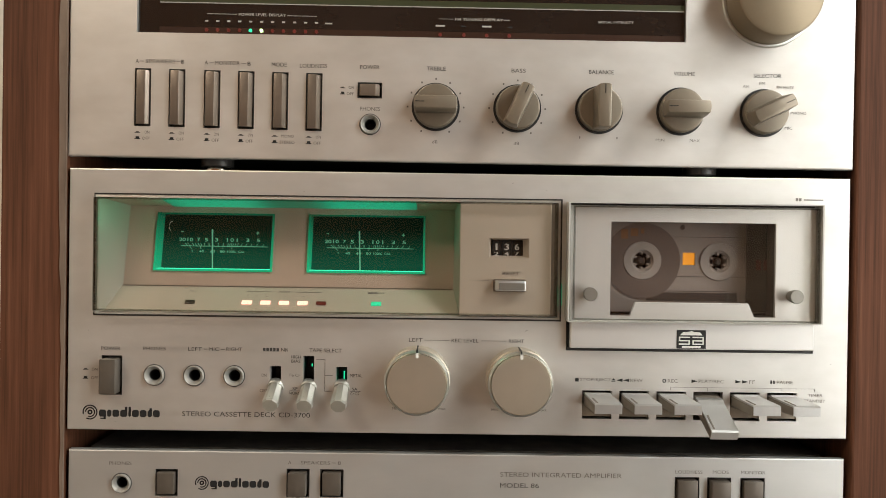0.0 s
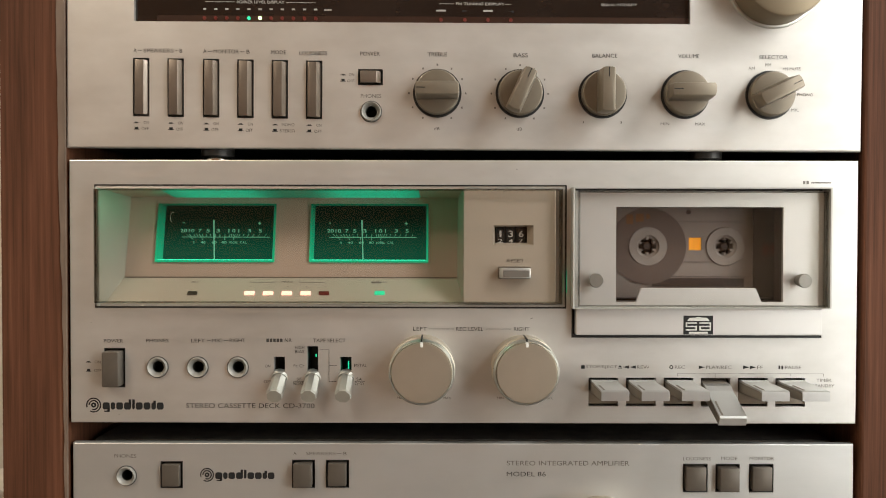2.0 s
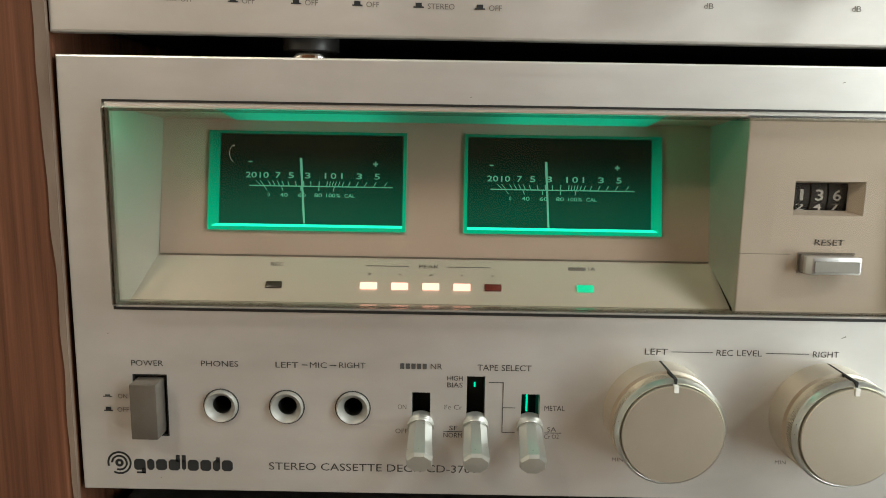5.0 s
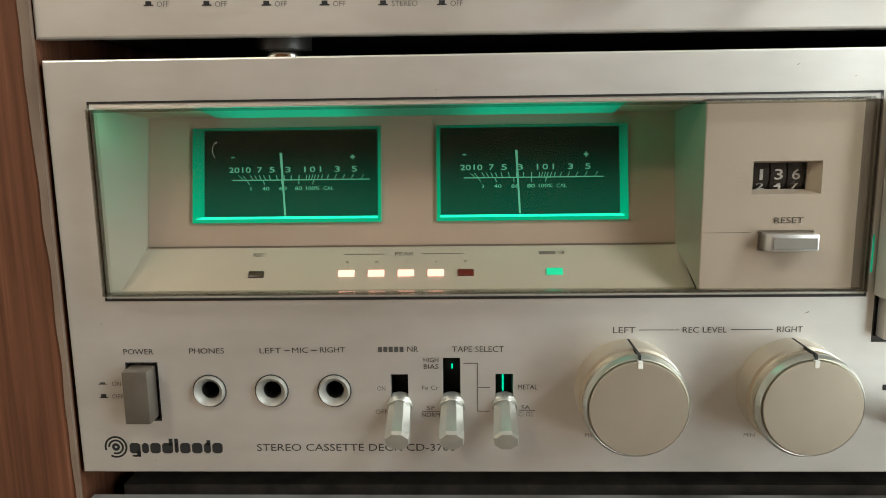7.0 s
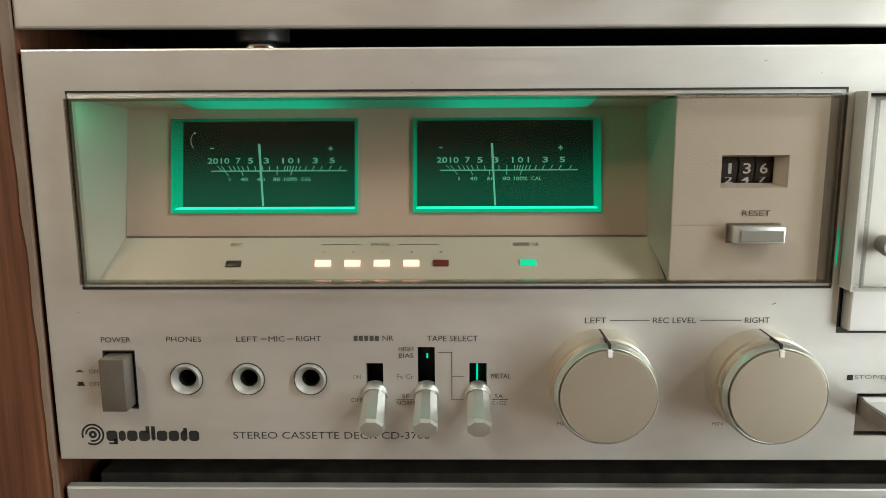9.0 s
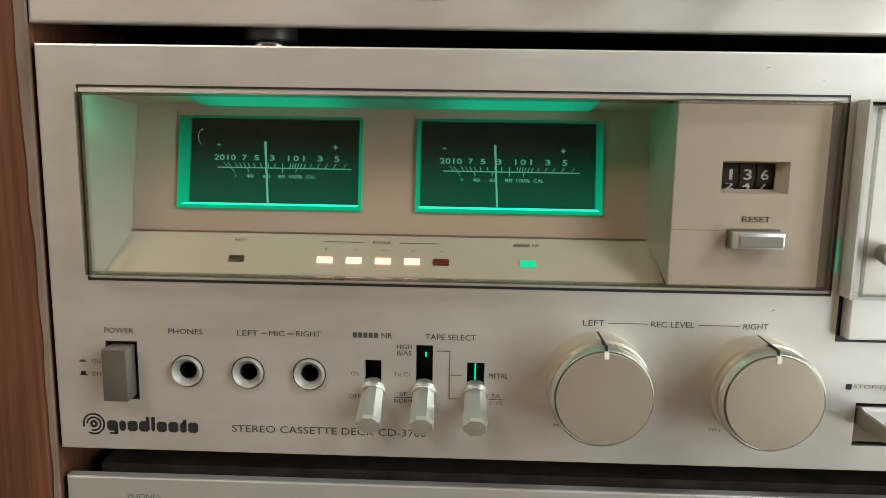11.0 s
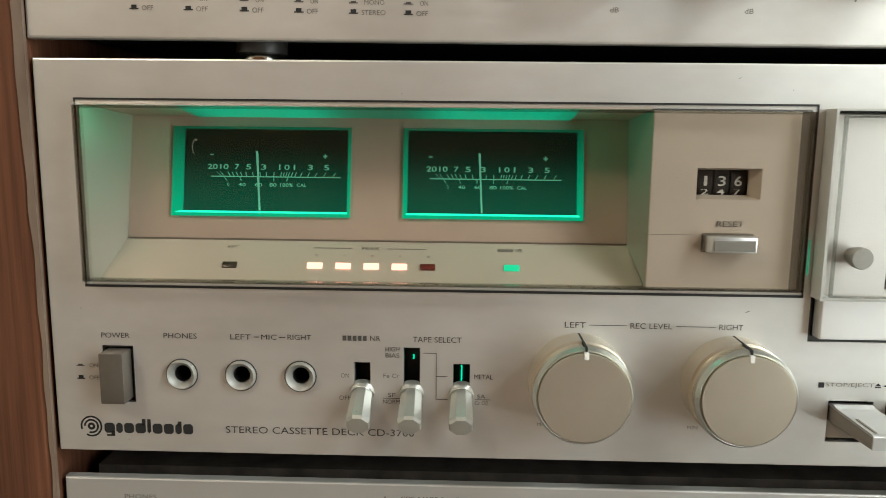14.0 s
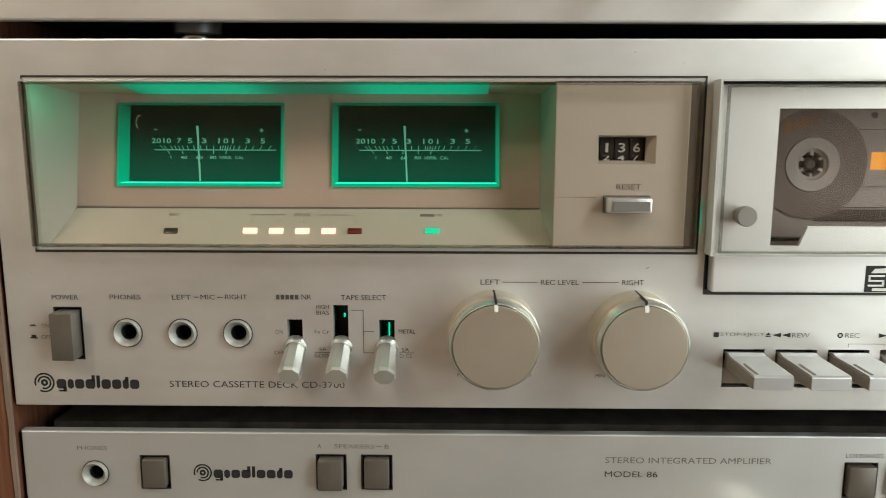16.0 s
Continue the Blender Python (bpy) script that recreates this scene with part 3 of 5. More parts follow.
# counter block
cw = (0.0162, 0.0388, 1.0000, 1.0110)
cb = part("counter_block", plate(0.0, 0.0512, 0.9675, 1.0307, -0.0022, 0.0, [cw], 0.0004), plastic_silver, deck, "silver tape counter block")
part("counter_side", sheet([(0.0, -0.0020, 0.9675), (0.0, -0.0020, 1.0307), (-0.0027, TOP_Y, 1.0285), (-0.0032, FLOOR_Y, 0.9805)], (0.0006, 0, 0)), plastic_pale, cb)
part("block_seam", box(0.0002, 0.0165, -0.00225, -0.0021, 0.98715, 0.98735), key_side, cb)
part("counter_bevel", ring_frame(cw, (0.0176, 0.0358, 1.0012, 1.0102), -0.0021, 0.0022), plastic_silver, cb)
for i, (d, nx, up) in enumerate((("1", "2", "0"), ("3", "4", "2"), ("6", "7", "5"))):
    wx = 0.0183 + i * 0.0058
    wheel = part("number_wheel", (lambda bm: (bmesh.ops.rotate(bm, verts=bm.verts, matrix=Matrix.Rotation(radians(90), 3, "Z")), bmesh.ops.translate(bm, verts=bm.verts, vec=(wx + 0.0026, 0.0120, 1.0060)), bm)[2])(
        lathe([(0.0, -0.0026), (0.0090, -0.0026), (0.0090, 0.0026), (0.0, 0.0026)], 0, 0, 48)), black_gap, cb, "black counter wheel with white figures", 40)
    text(d, wx + (0.0020 if d == "1" else 0.0012), wx + (0.0031 if d == "1" else 0.0039), 1.0062, 0.0036, 0.0029, ink_white, wheel, 0.012)
    text(nx, wx + 0.0012, wx + 0.0039, 1.0023, 0.0022, 0.0036, ink_white, wheel, 0.012)
text("RESET", 0.0240, 0.0336, 0.9913, 0.0020, -0.0023, ink, cb)
rb = part("reset_button", prism([(0.0196, -0.0020), (0.0366, -0.0020), (0.0366, -0.0086), (0.0210, -0.0086), (0.0196, -0.0066)], "z", 0.9818, 0.9874, 0.0004), alu_key, cb, "bright silver reset button with a bevelled end", 30)
part("button_inset", box(0.0216, 0.0360, -0.00885, -0.0086, 0.9825, 0.9862, 0.0002), reset_silver, rb, "darker brushed front of the button")
part("reset_collar", plate(0.0190, 0.0372, 0.9811, 0.9880, -0.0026, -0.0021, [(0.0195, 0.0367, 0.9817, 0.9875)]), key_side, cb)
part("counter_end", box(0.0512, 0.0552, -0.0015, 0.0, 0.9672, 1.0308), key_side, cb)

# indicators on the ledge
def on_ledge(x, s, w, h, mat, name, label="", proud=0.0007):
    """A small block on the sloping ledge, at s of the way from its front to its back."""
    a, b = Vector((x, FY, FLOOR_F)), Vector((x, FLOOR_Y, FLOOR_B))
    d = (b - a).normalized()
    n = Vector((0, -d.z, d.y))
    c = a + (b - a) * s
    bm = box(-w / 2, w / 2, -proud, 0.0002, -h / 2, h / 2, 0.0003)
    m = Matrix(((1, 0, 0), (0, -n.y, d.y), (0, -n.z, d.z))).to_4x4()
    bm.transform(Matrix.Translation(c) @ m)
    return part(name, bm, mat, bezel, label, 30)


LED_S = 0.36
for i in range(5):
    lit = i < 4
    on_ledge(-0.1216 + 0.01065 * i, LED_S, 0.0058, 0.0026, red_led if lit else dark_led, "peak_led", "lit red peak lamp" if lit else "unlit dark red peak lamp")
on_ledge(-0.1540, LED_S - 0.01, 0.0056, 0.0026, dark_lamp, "record_led", "unlit record lamp")
on_ledge(-0.0475, LED_S + 0.01, 0.0058, 0.0027, green_led, "noise_reduction_led", "lit green lamp")
for i in range(5):
    on_ledge(-0.1216 + 0.01065 * i, 0.62, 0.0011, 0.0006, ink_faint, "scale_mark", "", 0.00008)
on_ledge(-0.1156, 0.80, 0.0150, 0.0003, ink_faint, "rule", "", 0.00008)
on_ledge(-0.0872, 0.80, 0.0150, 0.0003, ink_faint, "rule", "", 0.00008)
LEDGE_TEXT = []
LEDGE_TEXT += [("PEAK", -0.1045, -0.0975), ("REC", -0.1562, -0.1518)]
on_ledge(-0.0497, 0.80, 0.0062, 0.0014, ink_faint, "word_bar", "", 0.00008)
LEDGE_TEXT += [("NR", -0.0458, -0.0432)]


def leaning(name, bm, mat, parent, label=""):
    return part(name, lean_back(bm), mat, parent, label)


def meter(x0, x1, lean):
    z0, z1 = 0.9895, 1.0238
    s0 = x0 - 0.0035 if x0 < -0.12 else x0 - 0.0055
    y0, y1 = BACK_Y - 0.0012, BACK_Y + 0.0085
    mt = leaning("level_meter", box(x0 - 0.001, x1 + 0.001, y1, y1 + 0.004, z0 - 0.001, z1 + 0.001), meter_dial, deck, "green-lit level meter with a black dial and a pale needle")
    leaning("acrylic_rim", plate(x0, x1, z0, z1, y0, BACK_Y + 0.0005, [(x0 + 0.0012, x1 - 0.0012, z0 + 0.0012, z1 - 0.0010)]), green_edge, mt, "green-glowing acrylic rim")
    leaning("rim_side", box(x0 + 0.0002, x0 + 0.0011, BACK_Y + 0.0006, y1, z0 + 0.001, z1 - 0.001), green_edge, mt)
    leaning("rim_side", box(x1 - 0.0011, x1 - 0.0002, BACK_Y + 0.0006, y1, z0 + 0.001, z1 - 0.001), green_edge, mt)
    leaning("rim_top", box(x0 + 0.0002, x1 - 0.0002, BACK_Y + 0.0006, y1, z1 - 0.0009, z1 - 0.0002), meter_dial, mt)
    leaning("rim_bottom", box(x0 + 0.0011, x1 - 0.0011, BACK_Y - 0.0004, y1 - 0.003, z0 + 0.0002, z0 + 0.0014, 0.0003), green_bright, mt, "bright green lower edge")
    dy = y1 - 0.00005
    k = 0.988
    def X(u):
        return s0 + u * k
    leaning("scale_line", box(X(0.0155), X(0.0685), dy - 0.0001, dy, 1.00385, 1.00425), green_print, mt)
    for u0, u1 in ((0.0178, 0.0197), (0.0194, 0.0209), (0.0223, 0.0234), (0.0240, 0.0250), (0.0257, 0.0266), (0.0274, 0.0282), (0.0296, 0.0301), (0.0324, 0.0328), (0.0354, 0.0356), (0.0381, 0.0381), (0.0412, 0.0411), (0.0442, 0.0440), (0.0453, 0.0450), (0.0464, 0.0460), (0.0475, 0.0470), (0.0488, 0.0482), (0.0503, 0.0496), (0.0526, 0.0519), (0.0556, 0.0548), (0.0588, 0.0578), (0.0622, 0.0611), (0.0662, 0.0650)):
        leaning("tick", prism([(X(u1), 1.0042), (X(u1) + 0.0003, 1.0042), (X(u0) + 0.0003, 1.0059), (X(u0), 1.0059)], "y", dy - 0.0001, dy), green_print, mt)
    for u0, u1 in ((0.0208, 0.0221), (0.0272, 0.0279), (0.0344, 0.0345), (0.0411, 0.0411), (0.0468, 0.0464)):
        leaning("tick", prism([(X(u1), 1.0024), (X(u1) + 0.0003, 1.0024), (X(u0) + 0.0003, 1.0040), (X(u0), 1.0040)], "y", dy - 0.0001, dy), green_print, mt)
    for s, a, b in (("20", 0.0142, 0.0183), ("10", 0.0193, 0.0227), ("7", 0.0252, 0.0271), ("5", 0.0299, 0.0320), ("3", 0.0360, 0.0381), ("1", 0.0433, 0.0439), ("0", 0.0455, 0.0476), ("1", 0.0493, 0.0499), ("3", 0.0550, 0.0571), ("5", 0.0616, 0.0637)):
        text(s, X(a), X(b), 1.0079, 0.0021, dy, green_print, mt, 0.012)
    for s, a, b in (("0", 0.0224, 0.0232), ("40", 0.0270, 0.0299), ("60", 0.0336, 0.0366), ("80", 0.0396, 0.0425), ("100%", 0.0440, 0.0492), ("CAL", 0.0507, 0.0546)):
        text(s, X(a), X(b), 1.0009, 0.0014, dy, green_print, mt, 0.010)
    leaning("minus_sign", box(X(0.0151), X(0.0166), dy - 0.0001, dy, 1.0124, 1.0128), green_print, mt)
    leaning("plus_sign", bars([(X(0.0611), X(0.0629), 1.0121, 1.0126), (X(0.0618), X(0.0622), 1.0114, 1.0133)], dy), green_print, mt)
    px, pz = X(0.0366), z0 + 0.0016
    tip = (px + math.sin(lean) * 0.0232, pz + math.cos(lean) * 0.0232)
    mid = (px + math.sin(lean) * 0.0125, pz + math.cos(lean) * 0.0125)
    w = 0.00034
    own = prism([(px - w, pz), (px + w, pz), (mid[0] + w, mid[1]), (mid[0] - w, mid[1])], "y", dy - 0.003, dy - 0.0027)
    prism([(mid[0] - w, mid[1]), (mid[0] + w, mid[1]), (tip[0] + w * 1.3, tip[1]), (tip[0] - w * 1.3, tip[1])], "y", dy - 0.003, dy - 0.0027, bm=own)
    leaning("needle", own, green_print, mt, "pale needle")
    if x0 < -0.12:
        hair = bmesh.new()
        for i in range(7):
            a0, a1 = 0.9 + 0.2 * i, 1.1 + 0.2 * i
            c0, c1 = [(X(0.0150) - 0.0050 * math.sin(a), 1.0158 + 0.0045 * math.cos(a)) for a in (a0, a1)]
            prism([(c0[0] - 0.00008, c0[1]), (c0[0] + 0.00008, c0[1]), (c1[0] + 0.00008, c1[1]), (c1[0] - 0.00008, c1[1])], "y", y0 + 0.0030, y0 + 0.0031, bm=hair)
        box(X(0.0112), X(0.0117), y0 + 0.0030, y0 + 0.0032, 1.0182, 1.0187, bm=hair)
        leaning("hair", hair, ink_white, mt, "stray pale hair caught behind the glass")
    return mt


meter(-0.1791, -0.1096, -0.07)
meter(-0.0893, -0.0200, -0.05)

# clear cover of the meters
cover = part("clear_cover", plate(-0.2030, 0.0540, 0.9680, 1.0305, -0.0068, -0.0055), clear_pane, deck, "clear plastic cover over the meters and the counter")
part("cover_edge", ring_frame((-0.2052, 0.0568, 0.9652, 1.0328), (-0.2030, 0.0540, 0.9680, 1.0305), -0.0004, -0.0068), clear_edge, cover, "bevelled edge of clear plastic")
part("cover_rim", plate(-0.2032, 0.0542, 0.9678, 1.0307, -0.0071, -0.0050, [(-0.2014, 0.0524, 0.9688, 1.0297)]), clear_rim, cover, "thick grey-looking rim")
part("cover_gap", plate(-0.2058, 0.0575, 0.9645, 1.0334, -0.0003, 0.0, [(-0.2051, 0.0567, 0.9654, 1.0327)]), black_gap, cover)
# glowing strip put where green light refracts in the cover's edge
part("edge_glint", box(0.05715, 0.05730, -0.0028, -0.0020, 0.9735, 0.9860), green_edge, cover, "glowing strip for green light caught in the clear edge")
cover.visible_shadow = False

# small nicks and specks on the faceplate
for x, z, w in ((0.0372, 0.9585, 0.0016), (0.0290, 1.0418, 0.0010), (-0.1930, 0.9045, 0.0005), (-0.2085, 0.9560, 0.0006), (0.0480, 1.0380, 0.0005), (-0.0885, 1.0355, 0.0006), (0.2100, 0.9420, 0.0007)):
    part("nick", prism([(x, z), (x + w, z + w * 0.35), (x + w * 0.9, z + w * 0.55), (x + w * 0.1, z + 0.0002)], "y", -0.00008, 0.0), ink_faint, deck)

# cassette door
dz0, dz1 = 0.9497, 1.0302
door = part("cassette_door", plate(0.0618, 0.1996, 0.9655, dz1, -0.0030, -0.0010, [(0.0845, 0.1770, 0.9685, 1.0212)], 0.0004), door_silver, deck, "silver cassette door with a smoked window")
part("door_strip", box(0.0622, 0.1984, -0.0048, 0.001, dz0 + 0.0006, 0.9652, 0.0006), door_silver, door, "silver lower strip of the door")
part("window_tab", prism([(0.0955, 0.9683), (0.0985, 0.9762), (0.1620, 0.9762), (0.1655, 0.9683)], "y", -0.0030, -0.0012, 0.0002), door_silver, door)
part("window_wall", plate(0.0835, 0.1780, 0.9675, 1.0222, -0.0009, 0.0085, [(0.0845, 0.1770, 0.9686, 1.0212)]), shell_dark, door)
part("smoked_pane", box(0.0838, 0.1777, -0.0008, -0.0002, 0.9678, 1.0219), smoke_pane, door).visible_shadow = False
dc = part("door_cover", plate(0.0628, 0.1986, 0.9668, 1.0292, -0.0092, -0.0080), door_clear, door, "clear plastic cover of the door")
dc.visible_shadow = False
part("cover_edge", ring_frame((0.0614, 0.2000, 0.9655, 1.0306), (0.0628, 0.1986, 0.9668, 1.0292), -0.0032, -0.0092), clear_edge, door)
part("cover_rim", plate(0.0626, 0.1988, 0.9666, 1.0294, -0.0095, -0.0080, [(0.0634, 0.1980, 0.9673, 1.0287)]), clear_rim, door)
for kx in (0.0722, 0.1860):
    part("door_knob", lathe([(0.0, -0.0002), (0.0030, -0.0002), (0.0030, -0.0066), (0.0038, -0.0070), (0.0039, -0.0099), (0.0036, -0.0104), (0.0, -0.0104)], kx, 0.9808, 40), reset_silver, door, "silver round knob", 35)
part("cover_flank", plate(0.0599, 0.2014, 0.9652, 1.0318, -0.0082, -0.0004, [(0.0608, 0.2005, 0.9658, 1.0311)]), flank_grey, door, "pale grey side of the thick clear cover")
part("door_gap", plate(DOOR[0], DOOR[1], DOOR[2], DOOR[3], 0.0006, 0.0036, [(0.0615, 0.1997, 0.9502, 1.0302)]), black_gap, door)
sq = (0.1215, 0.1378, 0.9508, 0.9612)
lg = part("badge", box(sq[0], sq[1], -0.0050, -0.0047, sq[2], sq[3], 0.0001), ink_black, door, "black square badge with white shapes")
lm = (sq[0] + sq[1]) / 2
part("badge_shape", prism([(lm - 0.0062, 0.9583), (lm - 0.0048, 0.9600), (lm - 0.002, 0.9601), (lm, 0.9607), (lm + 0.002, 0.9601), (lm + 0.0048, 0.9600), (lm + 0.0062, 0.9583)], "y", -0.0052, -0.00505), ink_white, lg)
part("badge_shape", bars([(lm - 0.0070, lm - 0.0008, 0.9568, 0.9575), (lm - 0.0070, lm - 0.0062, 0.9550, 0.9570), (lm - 0.0070, lm - 0.0008, 0.9549, 0.9556), (lm - 0.0016, lm - 0.0008, 0.9534, 0.9554), (lm - 0.0070, lm - 0.0008, 0.9530, 0.9537)], -0.00505), ink_white, lg)
part("badge_shape", bars([(lm + 0.0006, lm + 0.0070, 0.9568, 0.9575), (lm + 0.0062, lm + 0.0070, 0.9530, 0.9570), (lm + 0.0006, lm + 0.0068, 0.9549, 0.9556), (lm + 0.0006, lm + 0.0014, 0.9534, 0.9554), (lm + 0.0006, lm + 0.0070, 0.9530, 0.9537)], -0.00505), ink_white, lg)
part("badge_shape", bars([(lm - 0.0052, lm + 0.0052, 0.9512, 0.9523)], -0.00505), ink_white, lg)
part("well_back", box(0.0605, 0.2005, 0.0460, 0.0470, 0.9500, 1.0300), black_gap, deck)
part("well_side", plate(0.0600, 0.2010, 0.9490, 1.0310, 0.0042, 0.0459, [(0.0606, 0.2004, 0.9496, 1.0304)]), black_gap, deck)

# keys
def tape_key(x0, proud, press, label):
    """A wedge-shaped piano key that stands out of its slot; press lowers its front."""
    x0, x1 = x0 + 0.0013, x0 + KW - 0.0012
    zt = 0.9242
    def side(points):
        c = Vector((0.004, zt - 0.006))
        s, co = math.sin(press), math.cos(press)
        return [(c.x + (p - c.x) * co - (q - c.y) * s * -1 * -1, c.y + (p - c.x) * s + (q - c.y) * co) for p, q in points]
    body = [(0.012, zt - 0.001), (-0.0015, zt), (-0.0050, zt - 0.0007), (-proud, zt - 0.0005), (-proud, zt - 0.0052), (-proud * 0.5, zt - 0.0060), (0.0, zt - 0.0068), (0.012, zt - 0.0068)]
    key = part("tape_key", prism(side(body), "x", x0, x1, 0.0003), key_side, deck, label, 30)
    cap = [(0.002, zt + 0.0001), (-0.0014, zt + 0.0007), (-0.0045, zt + 0.0001), (-proud + 0.0004, zt + 0.0003), (-proud - 0.0006, zt - 0.0004), (-proud - 0.0006, zt - 0.0051), (-proud - 0.0001, zt - 0.0051), (-proud - 0.0001, zt - 0.0007), (-0.0045, zt - 0.0009), (0.002, zt - 0.0007)]
    part("key_cap", prism(side(cap), "x", x0 - 0.0002, x1 + 0.0002, 0.00012), alu_key, key, "silver key cap")
    groove = [(-proud * 0.52, zt + 0.0005), (-proud + 0.0012, zt + 0.0006), (-proud + 0.0012, zt + 0.0001), (-proud * 0.52, zt - 0.0001)]
    part("finger_line", prism(side(groove), "x", x0 + 0.0012, x0 + 0.0020, 0.0), key_side, key)
    return key


for i, kx in enumerate(KEY_X):
    play = i == 3
    tape_key(kx, 0.0265 if play else 0.0285, 0.46 if play else 0.0, "pushed-down silver play key" if play else "silver wedge-shaped tape key")
    part("key_slot", plate(kx - 0.0004, kx + KW + 0.0004, 0.9094, 0.9262, 0.0041, 0.016, [(kx, kx + KW, 0.9098, 0.9258)]), slot_brown, deck)
    part("key_slot_back", box(kx - 0.0004, kx + KW + 0.0004, 0.0162, 0.017, 0.9094, 0.9262), slot_brown if play else black_gap, deck)
    if not play:
        part("slot_guide", sheet([(kx, 0.0006, 0.9112), (kx + KW, 0.0006, 0.9112), (kx + KW, 0.0030, 0.9190), (kx, 0.0030, 0.9190)], (0, 0.0008, -0.0002)), slot_brown, deck)

# level knobs
for kx in (-0.0228, 0.0336):
    kz, R = 0.9317, 0.0175
    kn = part("level_knob", lathe([(0, 0.0), (R + 0.0007, 0.0), (R + 0.0006, -0.0100), (R - 0.0004, -0.0104), (R - 0.0005, -0.0168), (R - 0.0014, -0.0169), (R - 0.0014, -0.0190), (R - 0.0016, -0.0193), (0, -0.0195)], kx, kz, 96), alu_knob, deck, "large satin silver recording level knob", 28)
    teeth = bmesh.new()
    for i in range(140):
        a = 2 * math.pi * i / 140
        b = a + math.pi / 175
        pts = [(kx + rr * math.cos(t), kz + rr * math.sin(t)) for rr, t in ((R - 0.0006, a), (R + 0.00025, a), (R + 0.00025, b), (R - 0.0006, b))]
        prism(pts, "y", -0.0160, -0.0125, bm=teeth)
    part("knurling", teeth, alu_knob, kn)
    part("bright_rim", tube([(R - 0.0011, -0.0182), (R - 0.0007, -0.0184), (R + 0.0002, -0.0170), (R + 0.0003, -0.0161), (R - 0.0004, -0.0159)], kx, kz, 96), alu_lever, kn, "bright turned rim", 40)
    part("index_notch", box(kx - 0.0008, kx + 0.0008, -0.01965, -0.0170, kz + R - 0.0036, kz + R - 0.0010, 0.0002), ink_white, kn, "pale index notch")
    part("index_line", box(kx - 0.0004, kx + 0.0004, -0.0186, -0.0002, kz + R - 0.001, kz + R + 0.0007), ink_black, kn)
text("LEFT", -0.0280, -0.0203, 0.9530, 0.0021, INK_Y, ink, deck)
text("REC LEVEL", -0.0040, 0.0112, 0.9530, 0.0021, INK_Y, ink, deck)
text("RIGHT", 0.0283, 0.0370, 0.9530, 0.0021, INK_Y, ink, deck)
part("printed_rule", bars([(-0.0192, -0.0052, 0.9529, 0.9531)], INK_Y), ink, deck)
part("printed_rule", bars([(0.0126, 0.0270, 0.9529, 0.9531)], INK_Y), ink, deck)
for a in (-0.0370, 0.0190):
    text("MIN", a, a + 0.0038, 0.9143, 0.0014, INK_Y, ink_faint, deck)
for a in (-0.0110, 0.0460):
    text("MAX", a, a + 0.0042, 0.9143, 0.0014, INK_Y, ink_faint, deck)

# jacks, power switch, levers
for x in JX:
    jack_socket(deck, x, JZ, 0.0, 0.0057, socket_silver, "silver headphone or microphone socket")
push_button(deck, *PWR[:2], *PWR[2:], 0.0, 0.0065, button_grey, "grey power button", 0.0005, 0.0014)
text("POWER", -0.2010, -0.1902, 0.9460, 0.0020, INK_Y, ink, deck)
text("ON", -0.2062, -0.2030, 0.9341, 0.0016, INK_Y, ink_faint, deck)
text("OFF", -0.2066, -0.2026, 0.9293, 0.0016, INK_Y, ink_faint, deck)
on_off_marks(deck, -0.2112, 0.9341, INK_Y, 0.0048, 0.0030)
text("PHONES", -0.1774, -0.1648, 0.9462, 0.0020, INK_Y, ink, deck)
text("LEFT", -0.1522, -0.1445, 0.9462, 0.0020, INK_Y, ink, deck)
text("MIC", -0.1406, -0.1348, 0.9463, 0.0020, INK_Y, ink, deck)
text("RIGHT", -0.1307, -0.1218, 0.9464, 0.0020, INK_Y, ink, deck)
part("printed_rule", bars([(-0.1433, -0.1414, 0.9461, 0.9464)], INK_Y), ink, deck)
part("printed_rule", bars([(-0.1339, -0.1316, 0.9461, 0.9464)], INK_Y), ink, deck)
part("word_bar", bars([(-0.1101 + 0.0019 * i, -0.1101 + 0.0019 * i + 0.0014, 0.9455, 0.9474) for i in range(5)], INK_Y), ink, deck)
text("NR", -0.0998, -0.0959, 0.9465, 0.0020, INK_Y, ink, deck)
text("TAPE SELECT", -0.0840, -0.0658, 0.9464, 0.0021, INK_Y, ink, deck)
for s, a, b, z, h in (("HIGH", -0.0941, -0.0889, 0.9425, 0.0017), ("BIAS", -0.0941, -0.0889, 0.9401, 0.0017), ("Fe Cr", -0.0949, -0.0889, 0.9322, 0.0017), ("SF", -0.0932, -0.0904, 0.9247, 0.0016), ("NORM", -0.0951, -0.0887, 0.9221, 0.0017),
                      ("METAL", -0.0609, -0.0540, 0.9324, 0.0018), ("SA", -0.0597, -0.0566, 0.9248, 0.0016), ("Cr O2", -0.0606, -0.0556, 0.9222, 0.0016), ("ON", -0.1108, -0.1079, 0.9320, 0.0017), ("OFF", -0.1116, -0.1074, 0.9233, 0.0017)):
    text(s, a, b, z, h, INK_Y, ink_faint if s in ("OFF", "ON", "Fe Cr", "Cr O2") else ink, deck)
part("printed_rule", bars([(-0.0951, -0.0887, 0.9233, 0.9235)], INK_Y), ink, deck)
part("printed_rule", bars([(-0.0606, -0.0548, 0.9234, 0.9236)], INK_Y), ink, deck)
part("printed_bracket", bars([(-0.0800, -0.0752, 0.9411, 0.9413), (-0.0752, -0.0750, 0.9233, 0.9413), (-0.0750, -0.0708, 0.9322, 0.9324), (-0.0750, -0.0708, 0.9233, 0.9235)], INK_Y), ink, deck)
